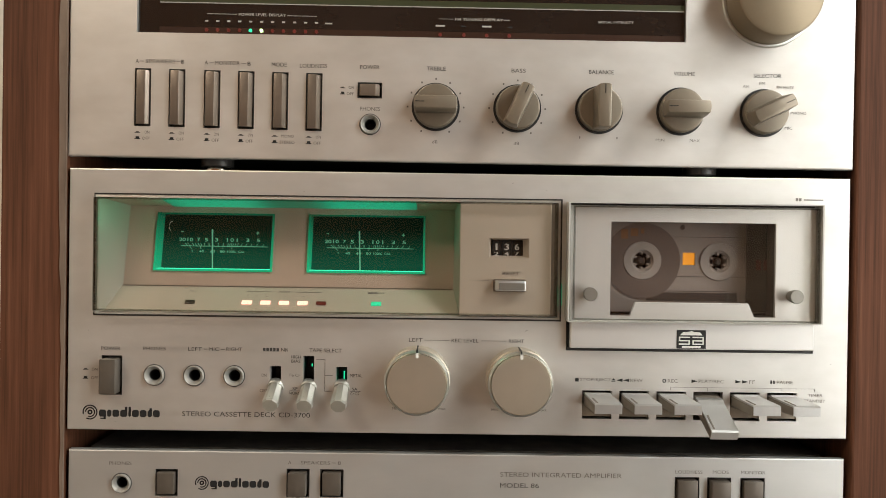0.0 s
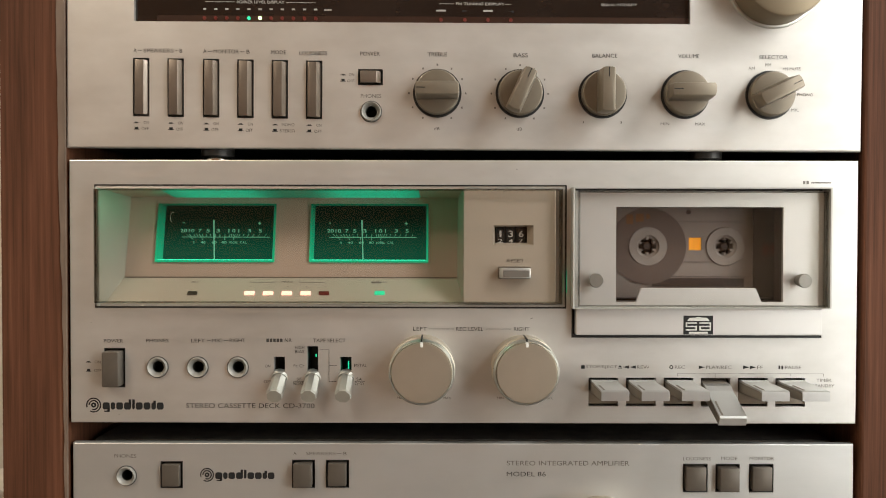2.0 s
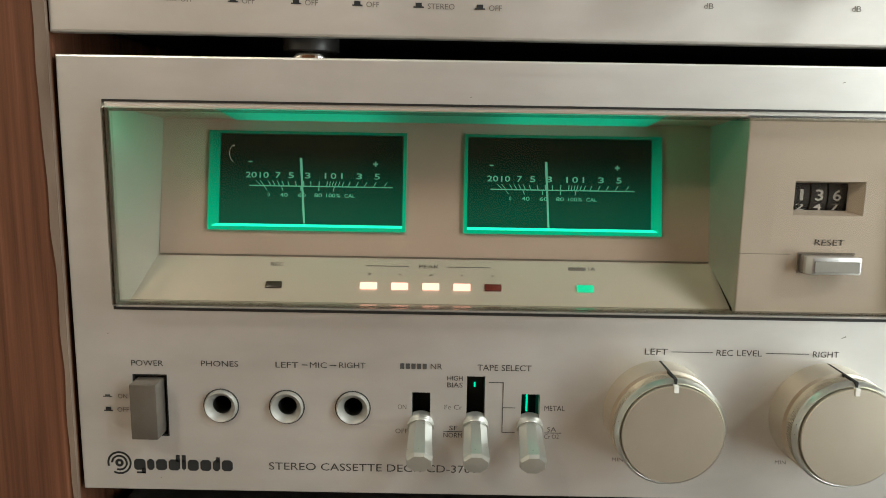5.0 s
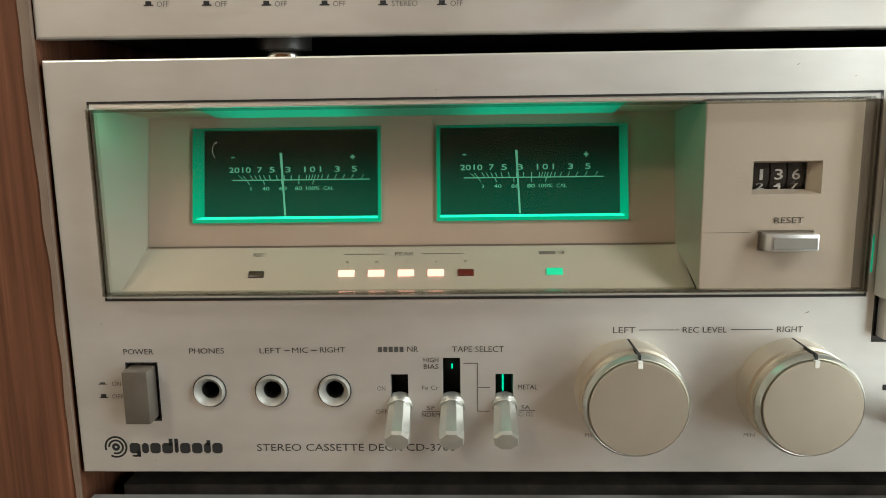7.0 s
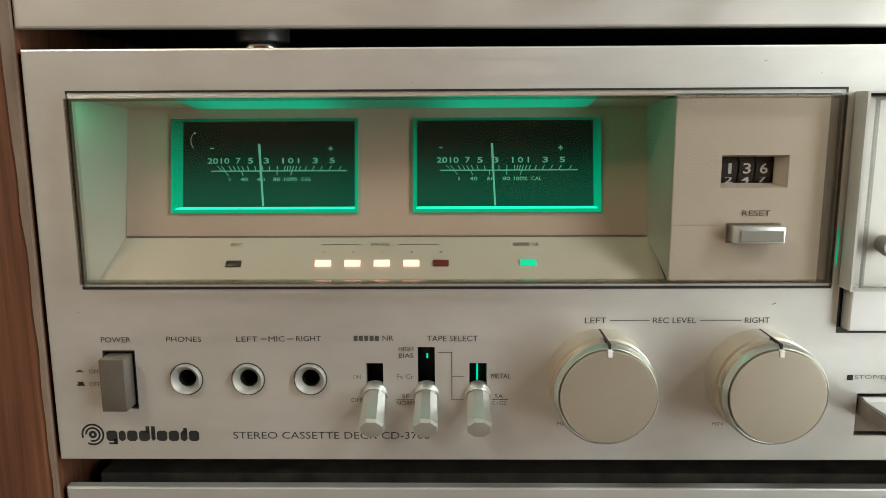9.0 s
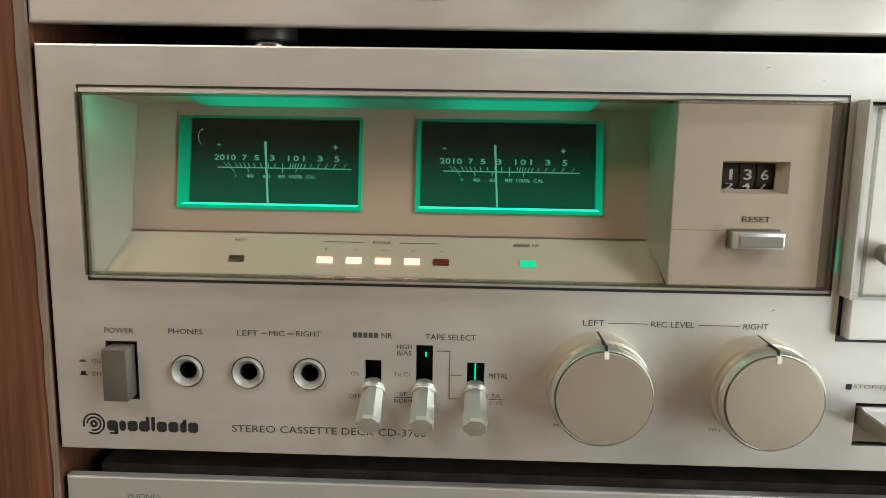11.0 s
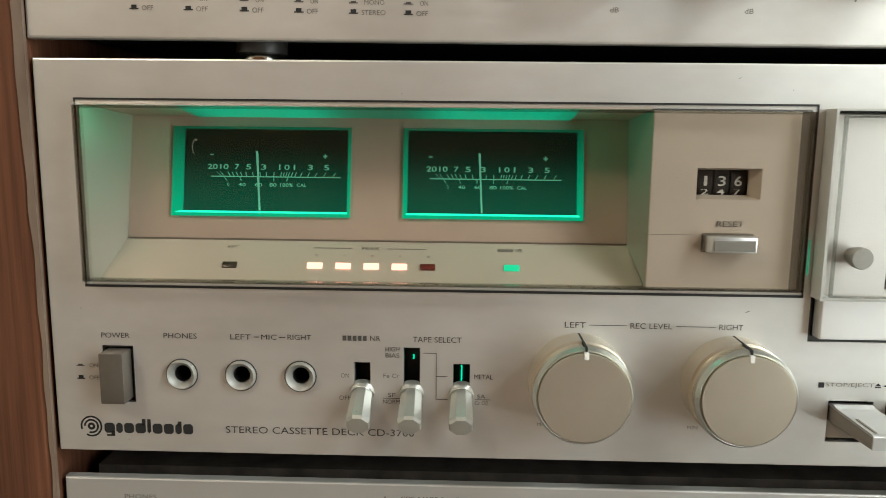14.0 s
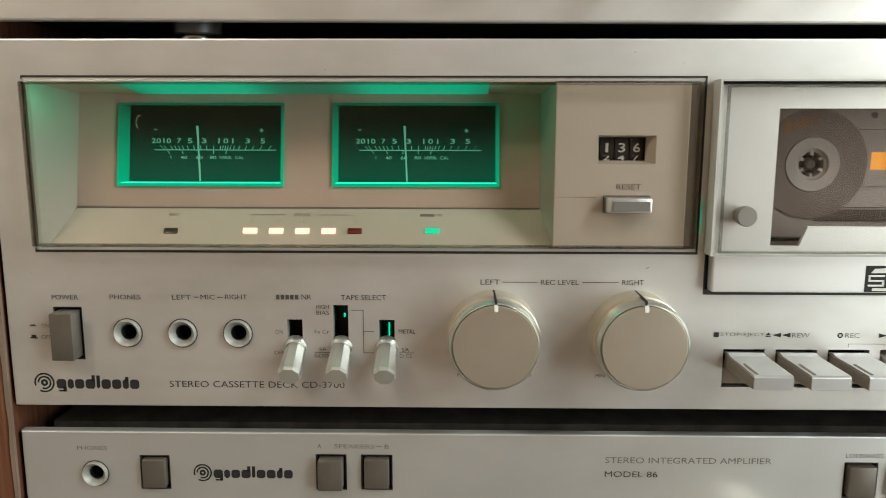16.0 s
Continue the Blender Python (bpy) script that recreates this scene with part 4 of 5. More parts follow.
for i, (a, b, z0, z1) in enumerate(SLOTS):
    part("slot_lining", plate(a - 0.0003, b + 0.0003, z0, z1 + 0.0003, 0.0042, 0.012, [(a, b, z0 + 0.0001, z1)]), black_gap, deck)
    part("slot_back", box(a - 0.0003, b + 0.0003, 0.0122, 0.013, z0, z1 + 0.0003), black_gap, deck)
    cx = (a + b) / 2
    if i:
        part("indicator_slit", box(cx - 0.0003, cx + 0.0003, 0.0112, 0.0121, z1 - (0.0105 if i == 2 else 0.0078), z1 - (0.0042 if i == 2 else 0.0062)), green_led, deck, "green-lit slit in the slot")
    ax = Vector((0, -0.0160, -0.0084))
    turn = ax.to_track_quat("Y", "Z").to_matrix().to_4x4()
    def barrel(profile, n, smooth=None):
        bm = lathe(profile, 0, 0, n)
        bmesh.ops.rotate(bm, verts=bm.verts, matrix=Matrix.Rotation(math.pi / n, 3, "Y"))
        bm.transform(Matrix.Translation((cx, 0.0032, 0.9264)) @ turn)
        return bm
    lv = part("selector_lever", barrel([(0, 0.0040), (0.0041, 0.0040), (0.0047, 0.0175), (0.0042, 0.0188), (0, 0.0190)], 8), alu_lever, deck, "silver eight-sided selector lever")
    part("lever_collar", barrel([(0, 0.000), (0.0045, 0.000), (0.0047, 0.0003), (0.0047, 0.0035), (0.0045, 0.0040), (0, 0.0041)], 28), alu_lever, lv, "turned silver collar", 35)

wordmark(deck, -0.2112, -0.1678, 0.9099, 0.0040, INK_Y)
text("STEREO CASSETTE DECK CD-3700", -0.1552, -0.0832, 0.9097, 0.0027, INK_Y, ink, deck)
part("patent_mark", bars([(0.1890, 0.1903, 1.0342, 1.0359), (0.1909, 0.1922, 1.0342, 1.0359)], INK_Y), ink_faint, deck)
part("word_bar", bars([(0.1936, 0.2046, 1.0346, 1.0353)], INK_Y), ink_faint, deck)


def triangle(x, z, w, h, y, unit, flip=False):
    p = [(x, z - h / 2), (x + w, z), (x, z + h / 2)] if not flip else [(x + w, z - h / 2), (x, z), (x + w, z + h / 2)]
    part("arrow_mark", prism(p, "y", y - 0.0001, y), ink_black, unit)


KZ = 0.9318
part("stop_mark", bars([(0.0660, 0.0680, KZ - 0.001, KZ + 0.001)], INK_Y), ink_black, deck)
text("STOP/EJECT", 0.0686, 0.0862, KZ, 0.0019, INK_Y, ink_faint, deck)
part("eject_mark", prism([(0.0866, KZ - 0.0001), (0.0888, KZ - 0.0001), (0.0877, KZ + 0.0011)], "y", INK_Y - 0.0001, INK_Y, bm=bars([(0.0866, 0.0888, KZ - 0.0008, KZ - 0.0004)], INK_Y)), ink_black, deck)
for a in (0.0893, 0.0931):
    triangle(a, KZ, 0.0035, 0.0019, INK_Y, deck, True)
text("REW", 0.0972, 0.1042, KZ, 0.0019, INK_Y, ink_faint, deck)
part("record_mark", tube([(0.0006, INK_Y), (0.0006, INK_Y - 0.0001), (0.0011, INK_Y - 0.0001), (0.0011, INK_Y)], 0.1164, KZ, 24), ink_black, deck)
text("REC", 0.1184, 0.1240, KZ, 0.0019, INK_Y, ink_faint, deck)
triangle(0.1318, KZ, 0.0034, 0.0019, INK_Y, deck)
text("PLAY/REC", 0.1358, 0.1500, KZ, 0.0019, INK_Y, ink_faint, deck)
for a in (0.1566, 0.1604):
    triangle(a, KZ, 0.0035, 0.0019, INK_Y, deck)
text("FF", 0.1644, 0.1676, KZ, 0.0019, INK_Y, ink_faint, deck)
part("pause_mark", bars([(0.1764, 0.1772, KZ - 0.001, KZ + 0.001), (0.1780, 0.1788, KZ - 0.001, KZ + 0.001)], INK_Y), ink_black, deck)
text("PAUSE", 0.1800, 0.1890, KZ, 0.0019, INK_Y, ink_faint, deck)
part("printed_bracket", bars([(0.1200, 0.2016, 0.9282, 0.92835), (0.1199, 0.1201, 0.9268, 0.92835), (0.1409, 0.1411, 0.9262, 0.92835), (0.1829, 0.1831, 0.9268, 0.92835), (0.2014, 0.2016, 0.9268, 0.92835)], INK_Y), ink_faint, deck)
text("TIMER", 0.1976, 0.2060, 0.9246, 0.0017, INK_Y, ink_faint, deck)
text("STANDBY", 0.1954, 0.2076, 0.9215, 0.0017, INK_Y, ink_faint, deck)

# ---- the cassette in the deck ----
CX, CZ, CY = 0.1295, 0.9992, 0.0160
tape = thing("compact_cassette", CX, CY, 0.9685, "translucent grey compact cassette with wound brown tape, in the deck", "cassette")
hub_holes = [(CX - 0.0224 - 0.0052, CX - 0.0224 + 0.0052, CZ - 0.0052, CZ + 0.0052), (CX + 0.0224 - 0.0052, CX + 0.0224 + 0.0052, CZ - 0.0052, CZ + 0.0052), (CX + 0.0014, CX + 0.0088, CZ - 0.0022, CZ + 0.0050)]
part("shell", plate(CX - 0.0502, CX + 0.0502, 0.9687, 1.0330, CY, CY + 0.0100, hub_holes, 0.0008), shell_grey, tape, "translucent grey shell")
part("shell_end", box(CX + 0.0385, CX + 0.0500, CY - 0.0006, CY - 0.0001, 0.9700, 1.0320), shell_dark, tape)
part("tape_window", box(CX + 0.0012, CX + 0.0090, CY + 0.0015, CY + 0.0021, CZ - 0.0024, CZ + 0.0052), amber, tape, "amber-lit window between the hubs")
pack_x = CX - 0.0224
pk = tube([(0.0094, CY - 0.0001), (0.0094, CY - 0.0005), (0.0222, CY - 0.0005), (0.0222, CY - 0.0001)], pack_x, CZ, 72)
part("tape_pack", pk, tape_brown, tape, "dark brown wound tape", 40)
for hx in (CX - 0.0224, CX + 0.0224):
    hb = part("hub", tube([(0.0062, CY + 0.003), (0.0062, CY - 0.0005), (0.0066, CY - 0.0009), (0.0109, CY - 0.0009), (0.0112, CY - 0.0004), (0.0112, CY + 0.003)], hx, CZ, 64), reel_white, tape, "pale ring-shaped hub", 35)
    part("hub_step", tube([(0.0050, CY + 0.004), (0.0050, CY + 0.0006), (0.0061, CY - 0.0002), (0.0061, CY + 0.004)], hx, CZ, 48), reel_white, hb)
    for i in range(6):
        a = math.pi / 3 * i + 0.5
        bm = box(0.0036, 0.0053, CY + 0.0004, CY + 0.004, -0.0006, 0.0006)
        bmesh.ops.rotate(bm, verts=bm.verts, matrix=Matrix.Rotation(a, 3, "Y"))
        bmesh.ops.translate(bm, verts=bm.verts, vec=(hx, 0, CZ))
        part("hub_tooth", bm, reel_white, hb)
    part("spindle", lathe([(0.0024, CY + 0.012), (0.0024, CY + 0.002), (0.0016, CY + 0.0012), (0, CY + 0.0012)], hx, CZ, 24), shell_dark, deck, "dark drive spindle", 40)
for z in (1.0132, 0.9900, 0.9815):
    part("shell_seam", box(CX - 0.030, CX + 0.0375, CY - 0.0003, CY, z, z + 0.0003), shell_dark, tape)
part("lower_block", box(CX - 0.0200, CX + 0.0335, CY - 0.0004, CY, 0.9760, 0.9808), shell_dark, tape)
part("shell_screw", lathe([(0.0, CY - 0.0003), (0.0014, CY - 0.0003), (0.0014, CY), (0, CY)], CX + 0.0010, 1.0190, 20), shell_dark, tape)
# orange bars stand for print and for an orange reflection, as flat colour
part("label_bar", bars([(0.0945, 0.0985, 1.0120, 1.0175), (0.1000, 0.1045, 1.0135, 1.0180), (0.1060, 0.1080, 1.0150, 1.0180)], CY - 0.0006), print_glint_orange, tape, "orange bars for print and a reflected tint")
part("label_bar", bars([(0.0900, 0.0925, 0.9945, 1.0000), (0.0935, 0.0965, 0.9945, 1.0000)], CY - 0.0003), label_red, tape, "red printed bar")
part("label_bar", bars([(0.1735, 0.1765, 0.9945, 1.0005), (0.1780, 0.1800, 0.9945, 1.0005)], CY - 0.0007), label_red, tape, "red printed bar")

# ---- tuner and receiver above ----
TB, TT = 1.0530, 1.1950
tuner = thing("stereo_receiver", 0, 0.15, TB, "brushed silver stereo receiver with champagne knobs and a smoked dial", "receiver")
SWX = [-0.1842, -0.1650, -0.1453, -0.1262, -0.1071, -0.0880]
SWT = [(x, x + 0.0092, 1.0705 - 0.0002 * i, 1.1030 - 0.0002 * i) for i, x in enumerate(SWX)]
TP = (-0.0590, -0.0452, 1.0885, 1.0974)
DIAL = (-0.1835, 0.1253, 1.1232, 1.1780)
tj = (-0.0516, 1.0738)
part("faceplate", plate(-0.2212, 0.2212, TB, TT, 0.0, 0.004, SWT + [TP, DIAL, (tj[0] - 0.0034, tj[0] + 0.0034, tj[1] - 0.0034, tj[1] + 0.0034)], 0.0009), alu_tuner, tuner, "brushed aluminium faceplate")
part("chassis", box(-0.214, 0.214, 0.0300, 0.31, TB + 0.003, TT - 0.002), black_sheet, tuner)
part("inner_frame", plate(-0.214, 0.214, TB + 0.003, TT - 0.002, 0.0042, 0.0298, [(-0.213, 0.213, TB + 0.004, TT - 0.003)]), black_sheet, tuner)
for fx in (-0.1415, 0.1395):
    for fy in (0.0155, 0.27):
        foot(tuner, fx, fy, ZT - 0.004, TB + 0.003)
for h in SWT:
    push_button(tuner, *h, 0.0, 0.0022 if h[0] > -0.17 else 0.0014, button_brown, "narrow brown-grey push button", 0.0012, 0.0011, 0.0019)
push_button(tuner, *TP, 0.0, 0.0020, button_brown, "small brown-grey power button", 0.0009, 0.0012, 0.0022)
jack_socket(tuner, *tj, 0.0, 0.0056, socket_silver, "silver headphone socket")
for i in range(6):
    x = SWX[i]
    z = 1.0670 - 0.0002 * i
    on_off_marks(tuner, x + 0.0004, z, INK_Y, 0.0032, 0.0032)
    on, off = ("MONO", "STEREO") if i == 4 else ("ON", "OFF")
    text(on, x + (0.0060 if i < 4 or i == 5 else 0.0058), x + (0.0088 if i != 4 else 0.0128), z + 0.0001, 0.0016, INK_Y, ink_faint, tuner)
    text(off, x + 0.0048, x + (0.0088 if i != 4 else 0.0132), z - 0.0033, 0.0017, INK_Y, ink_faint, tuner)
on_off_marks(tuner, -0.0688, 1.0942, INK_Y, 0.0032, 0.0030)
text("ON", -0.0640, -0.0611, 1.0943, 0.0016, INK_Y, ink_faint, tuner)
text("OFF", -0.0650, -0.0611, 1.0908, 0.0016, INK_Y, ink_faint, tuner)
for s, a, b, z in (("A", -0.1838, -0.1820, 1.1070), ("SPEAKERS", -0.1782, -0.1615, 1.1070), ("B", -0.1582, -0.1566, 1.1070), ("A", -0.1450, -0.1432, 1.1068), ("MONITOR", -0.1393, -0.1253, 1.1067), ("B", -0.1210, -0.1192, 1.1066),
                   ("MODE", -0.1074, -0.0990, 1.1064), ("LOUDNESS", -0.0916, -0.0762, 1.1060), ("POWER", -0.0578, -0.0468, 1.1059), ("PHONES", -0.0574, -0.0460, 1.0825),
                   ("TREBLE", -0.0204, -0.0096, 1.1058), ("BASS", 0.0274, 0.0354, 1.1055), ("BALANCE", 0.0710, 0.0850, 1.1055), ("VOLUME", 0.1188, 0.1306, 1.1055), ("SELECTOR", 0.1638, 0.1796, 1.1052)):
    text(s, a, b, z, 0.0022, INK_Y, ink_faint if s == "PHONES" else ink, tuner)
for a, b, z in ((-0.1815, -0.1790, 1.1070), (-0.1608, -0.1588, 1.1070), (-0.1424, -0.1400, 1.1067), (-0.1244, -0.1220, 1.1066)):
    part("printed_rule", bars([(a, b, z - 0.00015, z + 0.00015)], INK_Y), ink_faint, tuner)


def rotary_knob(x, z, turn, label):
    """A round champagne knob with a raised finger bar; turn is clockwise from upright, in degrees."""
    R = 0.0122
    part("knob_gap", lathe([(0, -0.0001), (R + 0.0013, -0.0001), (R + 0.0013, -0.0005), (0, -0.0006)], x, z, 64), black_gap, tuner)
    k = part("rotary_knob", lathe([(0, -0.0006), (R, -0.0006), (R, -0.0052), (R - 0.0006, -0.0062), (R - 0.0014, -0.0064), (0, -0.0060)], x, z, 72), knob_bronze, tuner, label, 30)
    own = bmesh.new()
    n = 10
    outline = []
    w = 0.0040
    lim = math.asin(w / R)
    for s in (1, -1):
        for i in range(n + 1):
            a = math.pi / 2 * s - lim + 2 * lim * i / n
            outline.append((R * 0.985 * math.cos(a), R * 0.985 * math.sin(a)))
    lo = [own.verts.new((p * 1.12, -0.0060, q)) for p, q in outline]
    hi = [own.verts.new((p * 0.86, -0.0172, q * 0.985)) for p, q in outline]
    own.faces.new(hi)
    own.faces.new(lo)
    m = len(lo)
    for i in range(m):
        own.faces.new((lo[i], lo[(i + 1) % m], hi[(i + 1) % m], hi[i]))
    bmesh.ops.recalc_face_normals(own, faces=own.faces)
    bmesh.ops.bevel(own, geom=[e for e in own.edges if e.calc_face_angle(0) > 0.6], offset=0.0005, segments=2, affect="EDGES", profile=0.5)
    bmesh.ops.rotate(own, verts=own.verts, matrix=Matrix.Rotation(radians(turn), 3, "Y"))
    bmesh.ops.translate(own, verts=own.verts, vec=(x, 0, z))
    bar = part("finger_bar", own, knob_bronze, k, "", 30)
    line = box(-0.0002, 0.0002, -0.0174, -0.0171, 0.0062, 0.0112)
    bmesh.ops.rotate(line, verts=line.verts, matrix=Matrix.Rotation(radians(turn), 3, "Y"))
    bmesh.ops.translate(line, verts=line.verts, vec=(x, 0, z))
    part("pointer_line", line, ink_black, bar)


KNX = [-0.0149, 0.0310, 0.0770, 0.1228, 0.1698]
KNZ = 1.0842
for x, turn, lab in zip(KNX, (-90, 24, 0, -90, 64), ("treble", "bass", "balance", "volume", "selector")):
    rotary_knob(x, KNZ, turn, "champagne %s knob with a raised finger bar" % lab)
    if lab in ("treble", "bass"):
        for i in range(11):
            a = radians(-150 + 30 * i)
            px, pz = x + 0.0158 * math.sin(a), KNZ + 0.0158 * math.cos(a)
            part("scale_mark", bars([(px - 0.00045, px + 0.00045, pz - 0.0005, pz + 0.0005)], INK_Y), ink_faint, tuner)
        text("dB", x - 0.0016, x + 0.0014, KNZ - 0.0196, 0.0017, INK_Y, ink_faint, tuner)
    if lab == "balance":
        for px in (-0.0105, 0.0105):
            part("scale_mark", bars([(x + px - 0.0003, x + px + 0.0003, KNZ - 0.0162, KNZ - 0.0150)], INK_Y), ink_faint, tuner)
text("MIN", 0.1094, 0.1142, 1.0680, 0.0015, INK_Y, ink_faint, tuner)
text("MAX", 0.1286, 0.1342, 1.0680, 0.0015, INK_Y, ink_faint, tuner)
text("AM", 0.1578, 0.1614, 1.0990, 0.0016, INK_Y, ink_faint, tuner)
text("FM", 0.1672, 0.1704, 1.1010, 0.0016, INK_Y, ink_faint, tuner)
text("FM MUTE", 0.1770, 0.1868, 1.0988, 0.0016, INK_Y, ink_faint, tuner)
text("PHONO", 0.1852, 0.1940, 1.0845, 0.0016, INK_Y, ink_faint, tuner)
text("MIC", 0.1820, 0.1862, 1.0760, 0.0016, INK_Y, ink_faint, tuner)

tk = part("tuning_knob", lathe([(0, 0.0), (0.0246, 0.0), (0.0246, -0.0008), (0.0240, -0.0010), (0.0238, -0.0150), (0.0232, -0.0170), (0.0218, -0.0178), (0, -0.0180)], 0.1712, 1.1466, 96), knob_gold, tuner, "large champagne tuning knob", 30)
part("knob_skirt", tube([(0.0242, -0.0001), (0.0242, -0.0014), (0.0252, -0.0012), (0.0258, -0.0001)], 0.1712, 1.1466, 96), alu_lever, tk, "pale ring round the knob", 40)

# the dial
DY = 0.0022
dial = part("dial_glass", box(DIAL[0], DIAL[1], DY, DY + 0.0015, DIAL[2], DIAL[3]), smoked, tuner, "smoked brown dial glass")
part("dial_band", box(DIAL[0] + 0.012, DIAL[1] - 0.0005, DY - 0.0001, DY - 0.00002, DIAL[2] + 0.0006, 1.1272), dial_dark, dial)
part("dial_line", box(DIAL[0] + 0.012, DIAL[1] - 0.0005, DY - 0.00012, DY - 0.00002, 1.1407, 1.1412), ink_dial, dial)
# dim green reflection above the line, put in as an olive band
part("dial_band", box(DIAL[0] + 0.012, DIAL[1] - 0.0005, DY - 0.0001, DY - 0.00002, 1.1413, 1.1445), olive_reflection, dial)
T_Y = DY - 0.00003
text("POWER LEVEL DISPLAY", -0.1270, -0.1004, 1.1348, 0.0016, T_Y, ink_dial, dial, 0.01)
part("printed_rule", bars([(-0.1447, -0.1280, 1.1347, 1.1350)], T_Y), ink_dial, dial)
part("printed_rule", bars([(-0.0994, -0.0830, 1.1344, 1.1347)], T_Y), ink_dial, dial)
for i in range(11):
    x = -0.1450 + 0.00620 * i
    part("figure_bar", bars([(x - 0.0009, x + 0.0009, 1.1304, 1.1313)], T_Y), ink_dial, dial)
    part("level_led", lathe([(0, T_Y), (0.0010, T_Y), (0.0010, T_Y - 0.0005), (0, T_Y - 0.0006)], x, 1.1258, 20), tuner_led if i == 5 else green_led if i == 4 else dark_led, dial, "lit green level lamp" if i in (4, 5) else "unlit level lamp")
part("figure_bar", bars([(-0.0782, -0.0742, 1.1302, 1.1310)], T_Y), ink_dial, dial)
text("FM TUNING DISPLAY", -0.0048, 0.0224, 1.1344, 0.0015, T_Y, ink_dial, dial, 0.01)
part("printed_rule", bars([(-0.0142, -0.0058, 1.1343, 1.1345)], T_Y), ink_dial, dial)
part("printed_rule", bars([(0.0227, 0.0262, 1.1342, 1.1344)], T_Y), ink_dial, dial)
for x, w in ((-0.0131, 0.0052), (0.0132, 0.0052)):
    part("figure_bar", bars([(x - w / 2, x + w / 2, 1.1301, 1.1310)], T_Y), ink_dial, dial)
triangle(-0.0012, 1.1305, 0.003, 0.0012, T_Y, dial)
triangle(0.0246, 1.1303, 0.003, 0.0012, T_Y, dial, True)
for x in (-0.0131, 0.0003, 0.0132, 0.0259):
    part("tuning_led", lathe([(0, T_Y), (0.0010, T_Y), (0.0010, T_Y - 0.0005), (0, T_Y - 0.0006)], x, 1.1255, 20), dark_led, dial)
text("SIGNAL INTENSITY", 0.0762, 0.0962, 1.1343, 0.0014, T_Y, ink_dial, dial)

tuner.rotation_euler = (0, 0.004, 0)

# ---- amplifier below ----
AT, AB, AY = 0.8885, 0.7360, 0.001
amp = thing("stereo_amplifier", 0, 0.15, AB, "brushed silver integrated amplifier with square grey buttons", "amplifier")
AB_ = [(-0.1702, -0.1576, 0.8628, 0.8780), (-0.0962, -0.0832, 0.8630, 0.8790), (-0.0772, -0.0640, 0.8632, 0.8790), (0.1236, 0.1376, 0.8610, 0.8772), (0.1420, 0.1556, 0.8610, 0.8772), (0.1608, 0.1746, 0.8610, 0.8772)]
aj = (-0.1892, 0.8698)
part("faceplate", plate(-0.2195, 0.2195, AB, AT, AY, AY + 0.004, AB_ + [(aj[0] - 0.0034, aj[0] + 0.0034, aj[1] - 0.0034, aj[1] + 0.0034)], 0.0007), alu_amp, amp, "brushed aluminium faceplate")
part("chassis", box(-0.214, 0.214, AY + 0.016, 0.31, AB, AT - 0.0022), dusty_lid, amp, "black chassis with a dusty lid")
for fx in (-0.17, 0.17):
    for fy in (0.04, 0.27):
        foot(amp, fx, fy, 0.722, AB)
for i, h in enumerate(AB_):
    push_button(amp, *h, AY, 0.0042 if i in (1, 4) else 0.0022, button_grey, "square grey push button", 0.0006, 0.0014)
jack_socket(amp, *aj, AY, 0.0054, socket_silver, "silver headphone socket")
IA = AY + INK_Y
text("PHONES", -0.1962, -0.1836, 0.8810, 0.0019, IA, ink_faint, amp)
wordmark(amp, -0.1478, -0.1060, 0.8704, 0.0037, IA)
text("A", -0.0953, -0.0936, 0.8826, 0.0019, IA, ink_faint, amp)
text("SPEAKERS", -0.0882, -0.0716, 0.8826, 0.0019, IA, ink_faint, amp)
text("B", -0.0672, -0.0654, 0.8826, 0.0019, IA, ink_faint, amp)
part("printed_rule", bars([(-0.0708, -0.0684, 0.8825, 0.8828)], IA), ink_faint, amp)
text("STEREO INTEGRATED AMPLIFIER", 0.0246, 0.0935, 0.8774, 0.0026, IA, ink_faint, amp)
text("MODEL 86", 0.0246, 0.0466, 0.8712, 0.0026, IA, ink, amp)
text("LOUDNESS", 0.1238, 0.1392, 0.8801, 0.0019, IA, ink_faint, amp)
text("MODE", 0.1450, 0.1542, 0.8803, 0.0019, IA, ink_faint, amp)
text("MONITOR", 0.1610, 0.1748, 0.8803, 0.0019, IA, ink_faint, amp)
part("volume_knob", lathe([(0, AY), (0.028, AY), (0.028, AY - 0.0035), (0.0274, AY - 0.0045), (0.0272, AY - 0.017), (0.0255, AY - 0.019), (0, AY - 0.0192)], 0.0775, 0.8310, 96), alu_knob, amp, "large silver volume knob", 30)

# ---- beside the rack ----
side = thing("sideboard", -0.62, 0.30, 0, "plain cream-painted sideboard beside the rack", "sideboard")
part("body", box(-0.95, -0.30, 0.03, 0.330, 0.0, 0.752, 0.002), plaster, side)
part("top", box(-0.96, -0.295, 0.02, 0.334, 0.7522, 0.770, 0.002), plaster, side)
bm = bmesh.new()
bmesh.ops.create_icosphere(bm, subdivisions=4, radius=1)
for v in bm.verts:
    n = v.co.normalized()
    r = 1 + 0.55 * abs(noise.noise(n * 2.3)) + 0.35 * abs(noise.noise(n * 5.1 + Vector((4, 1, 2)))) + 0.12 * noise.noise(n * 11)
    v.co = Vector((-0.428 + n.x * r * 0.030, 0.20 + n.y * r * 0.035, max(0.7702, 0.778 + n.z * r * 0.016)))
tagged(part("plastic_bag", bm, cloth_white), "crumpled white plastic bag lying on the sideboard", "bag")

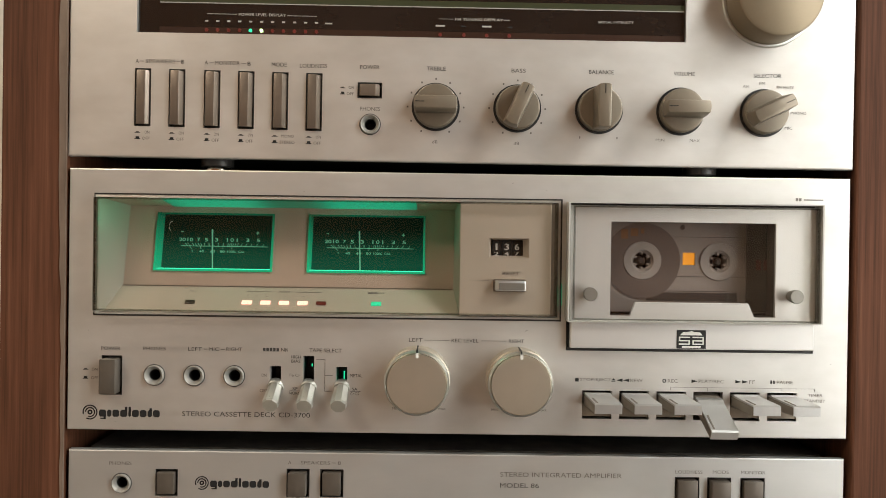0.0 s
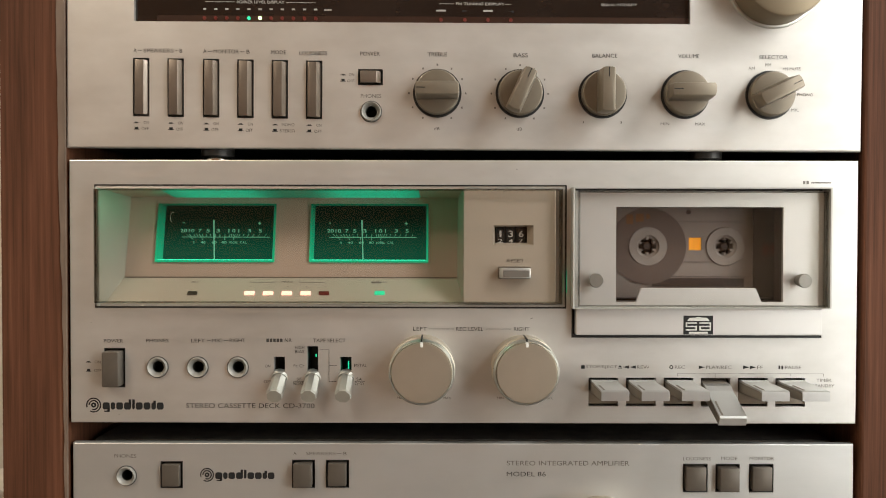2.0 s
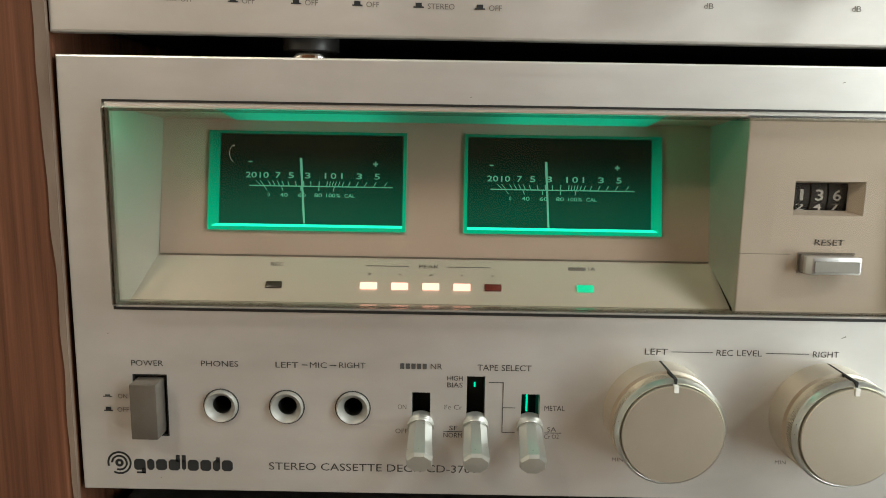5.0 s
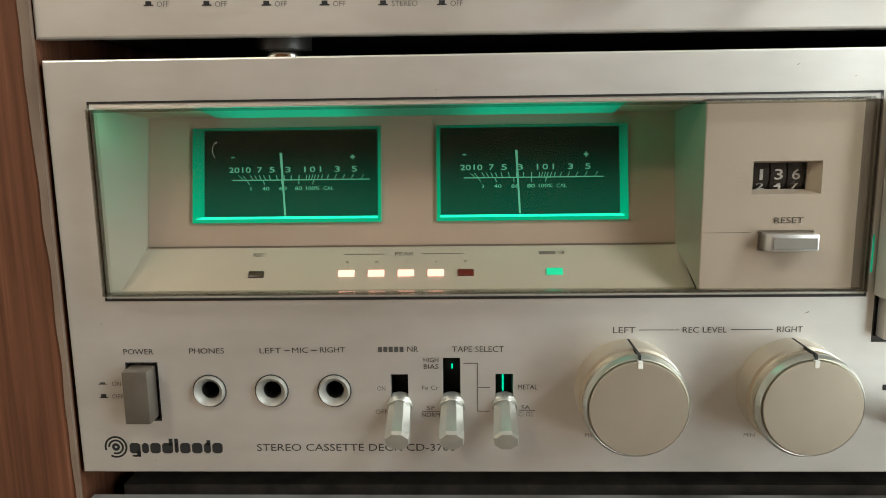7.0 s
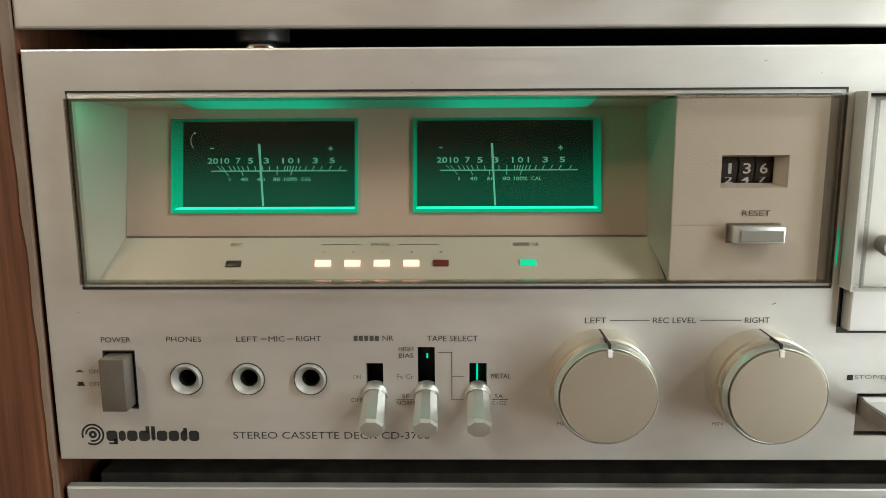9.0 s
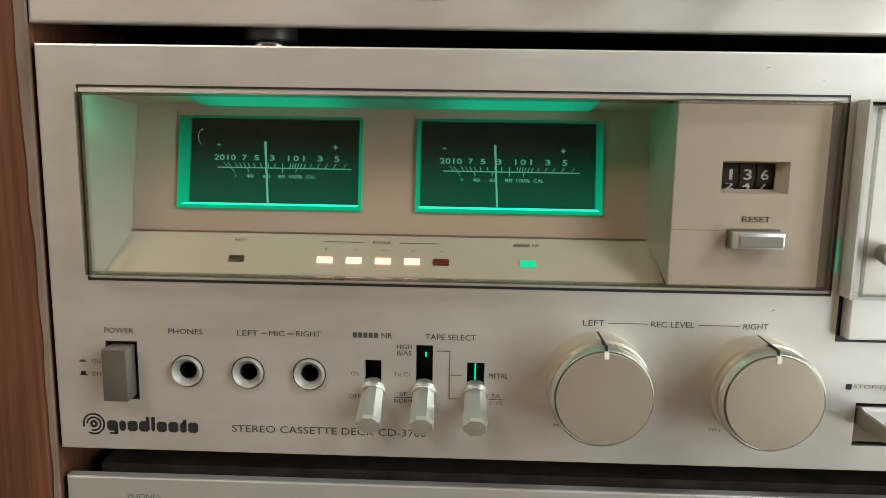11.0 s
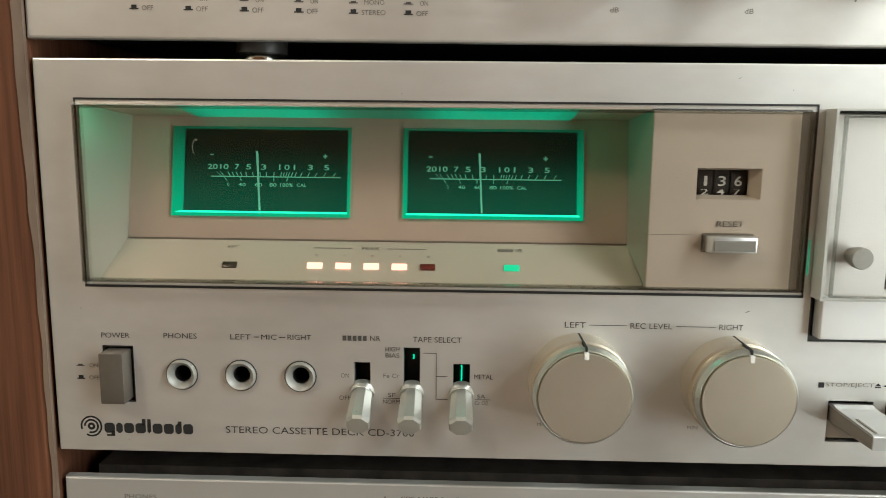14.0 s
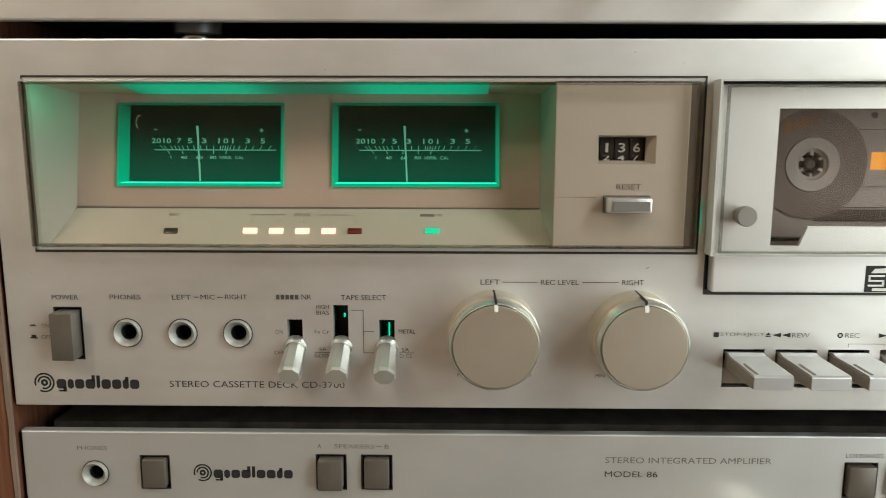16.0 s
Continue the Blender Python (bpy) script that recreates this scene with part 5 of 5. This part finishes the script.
# ---- ceiling lamp, added out of view to brighten the left ----
cl = thing("added_ceiling_lamp", -1.10, -1.15, 2.6, "round white glass ceiling lamp, lit, added out of view", "lamp")
bm = lathe([(0.05, -0.205), (0.17, -0.2045), (0.20, -0.19), (0.19, -0.12), (0.12, -0.06), (0, -0.04)], 0, 0, 48)
bmesh.ops.rotate(bm, verts=bm.verts, matrix=Matrix.Rotation(radians(-90), 3, "X"))
bmesh.ops.translate(bm, verts=bm.verts, vec=(-1.10, -1.15, 2.395))
part("glass_shade", bm, lamp_glass, cl, "", 40)

# ---- lettering ----
glyph_rows = []
for row in TEXTS + [(s, a, b, None, 0.0015, None, ink, bezel, 0.0) for s, a, b in LEDGE_TEXT]:
    glyphs = bpy.data.curves.new("lettering", "FONT")
    glyphs.body, glyphs.size, glyphs.extrude, glyphs.offset = row[0], 1.0, 0.0, row[8]
    glyphs.resolution_u = 3
    ob = bpy.data.objects.new("lettering", glyphs)
    scene.collection.objects.link(ob)
    glyph_rows.append((ob, row))
deps = bpy.context.evaluated_depsgraph_get()
deps.update()
for ob, (body, x0, x1, z, height, y, mat, parent, bold) in glyph_rows:
    me = bpy.data.meshes.new_from_object(ob.evaluated_get(deps))
    bm = bmesh.new()
    bm.from_mesh(me)
    bpy.data.meshes.remove(me)
    glyphs = ob.data
    bpy.data.objects.remove(ob)
    bpy.data.curves.remove(glyphs)
    us = [v.co.x for v in bm.verts]
    vs = [v.co.y for v in bm.verts]
    u0, u1, v0, v1 = min(us), max(us), min(vs), max(vs)
    for v in bm.verts:
        fx, fz = (v.co.x - u0) / (u1 - u0), (v.co.y - v0) / (v1 - v0) - 0.5
        if z is None:
            a, b = Vector((0, FY, FLOOR_F)), Vector((0, FLOOR_Y, FLOOR_B))
            d = (b - a).normalized()
            c = a + (b - a) * 0.80 + d * fz * height + Vector((0, -d.z, d.y)) * 0.0001
            v.co = (x0 + fx * (x1 - x0), c.y, c.z)
        else:
            v.co = (x0 + fx * (x1 - x0), y - 0.0001, z + fz * height)
            if mat is green_print:
                v.co.y += (v.co.z - 0.9895) * LEAN
    part("lettering", bm, mat, parent)
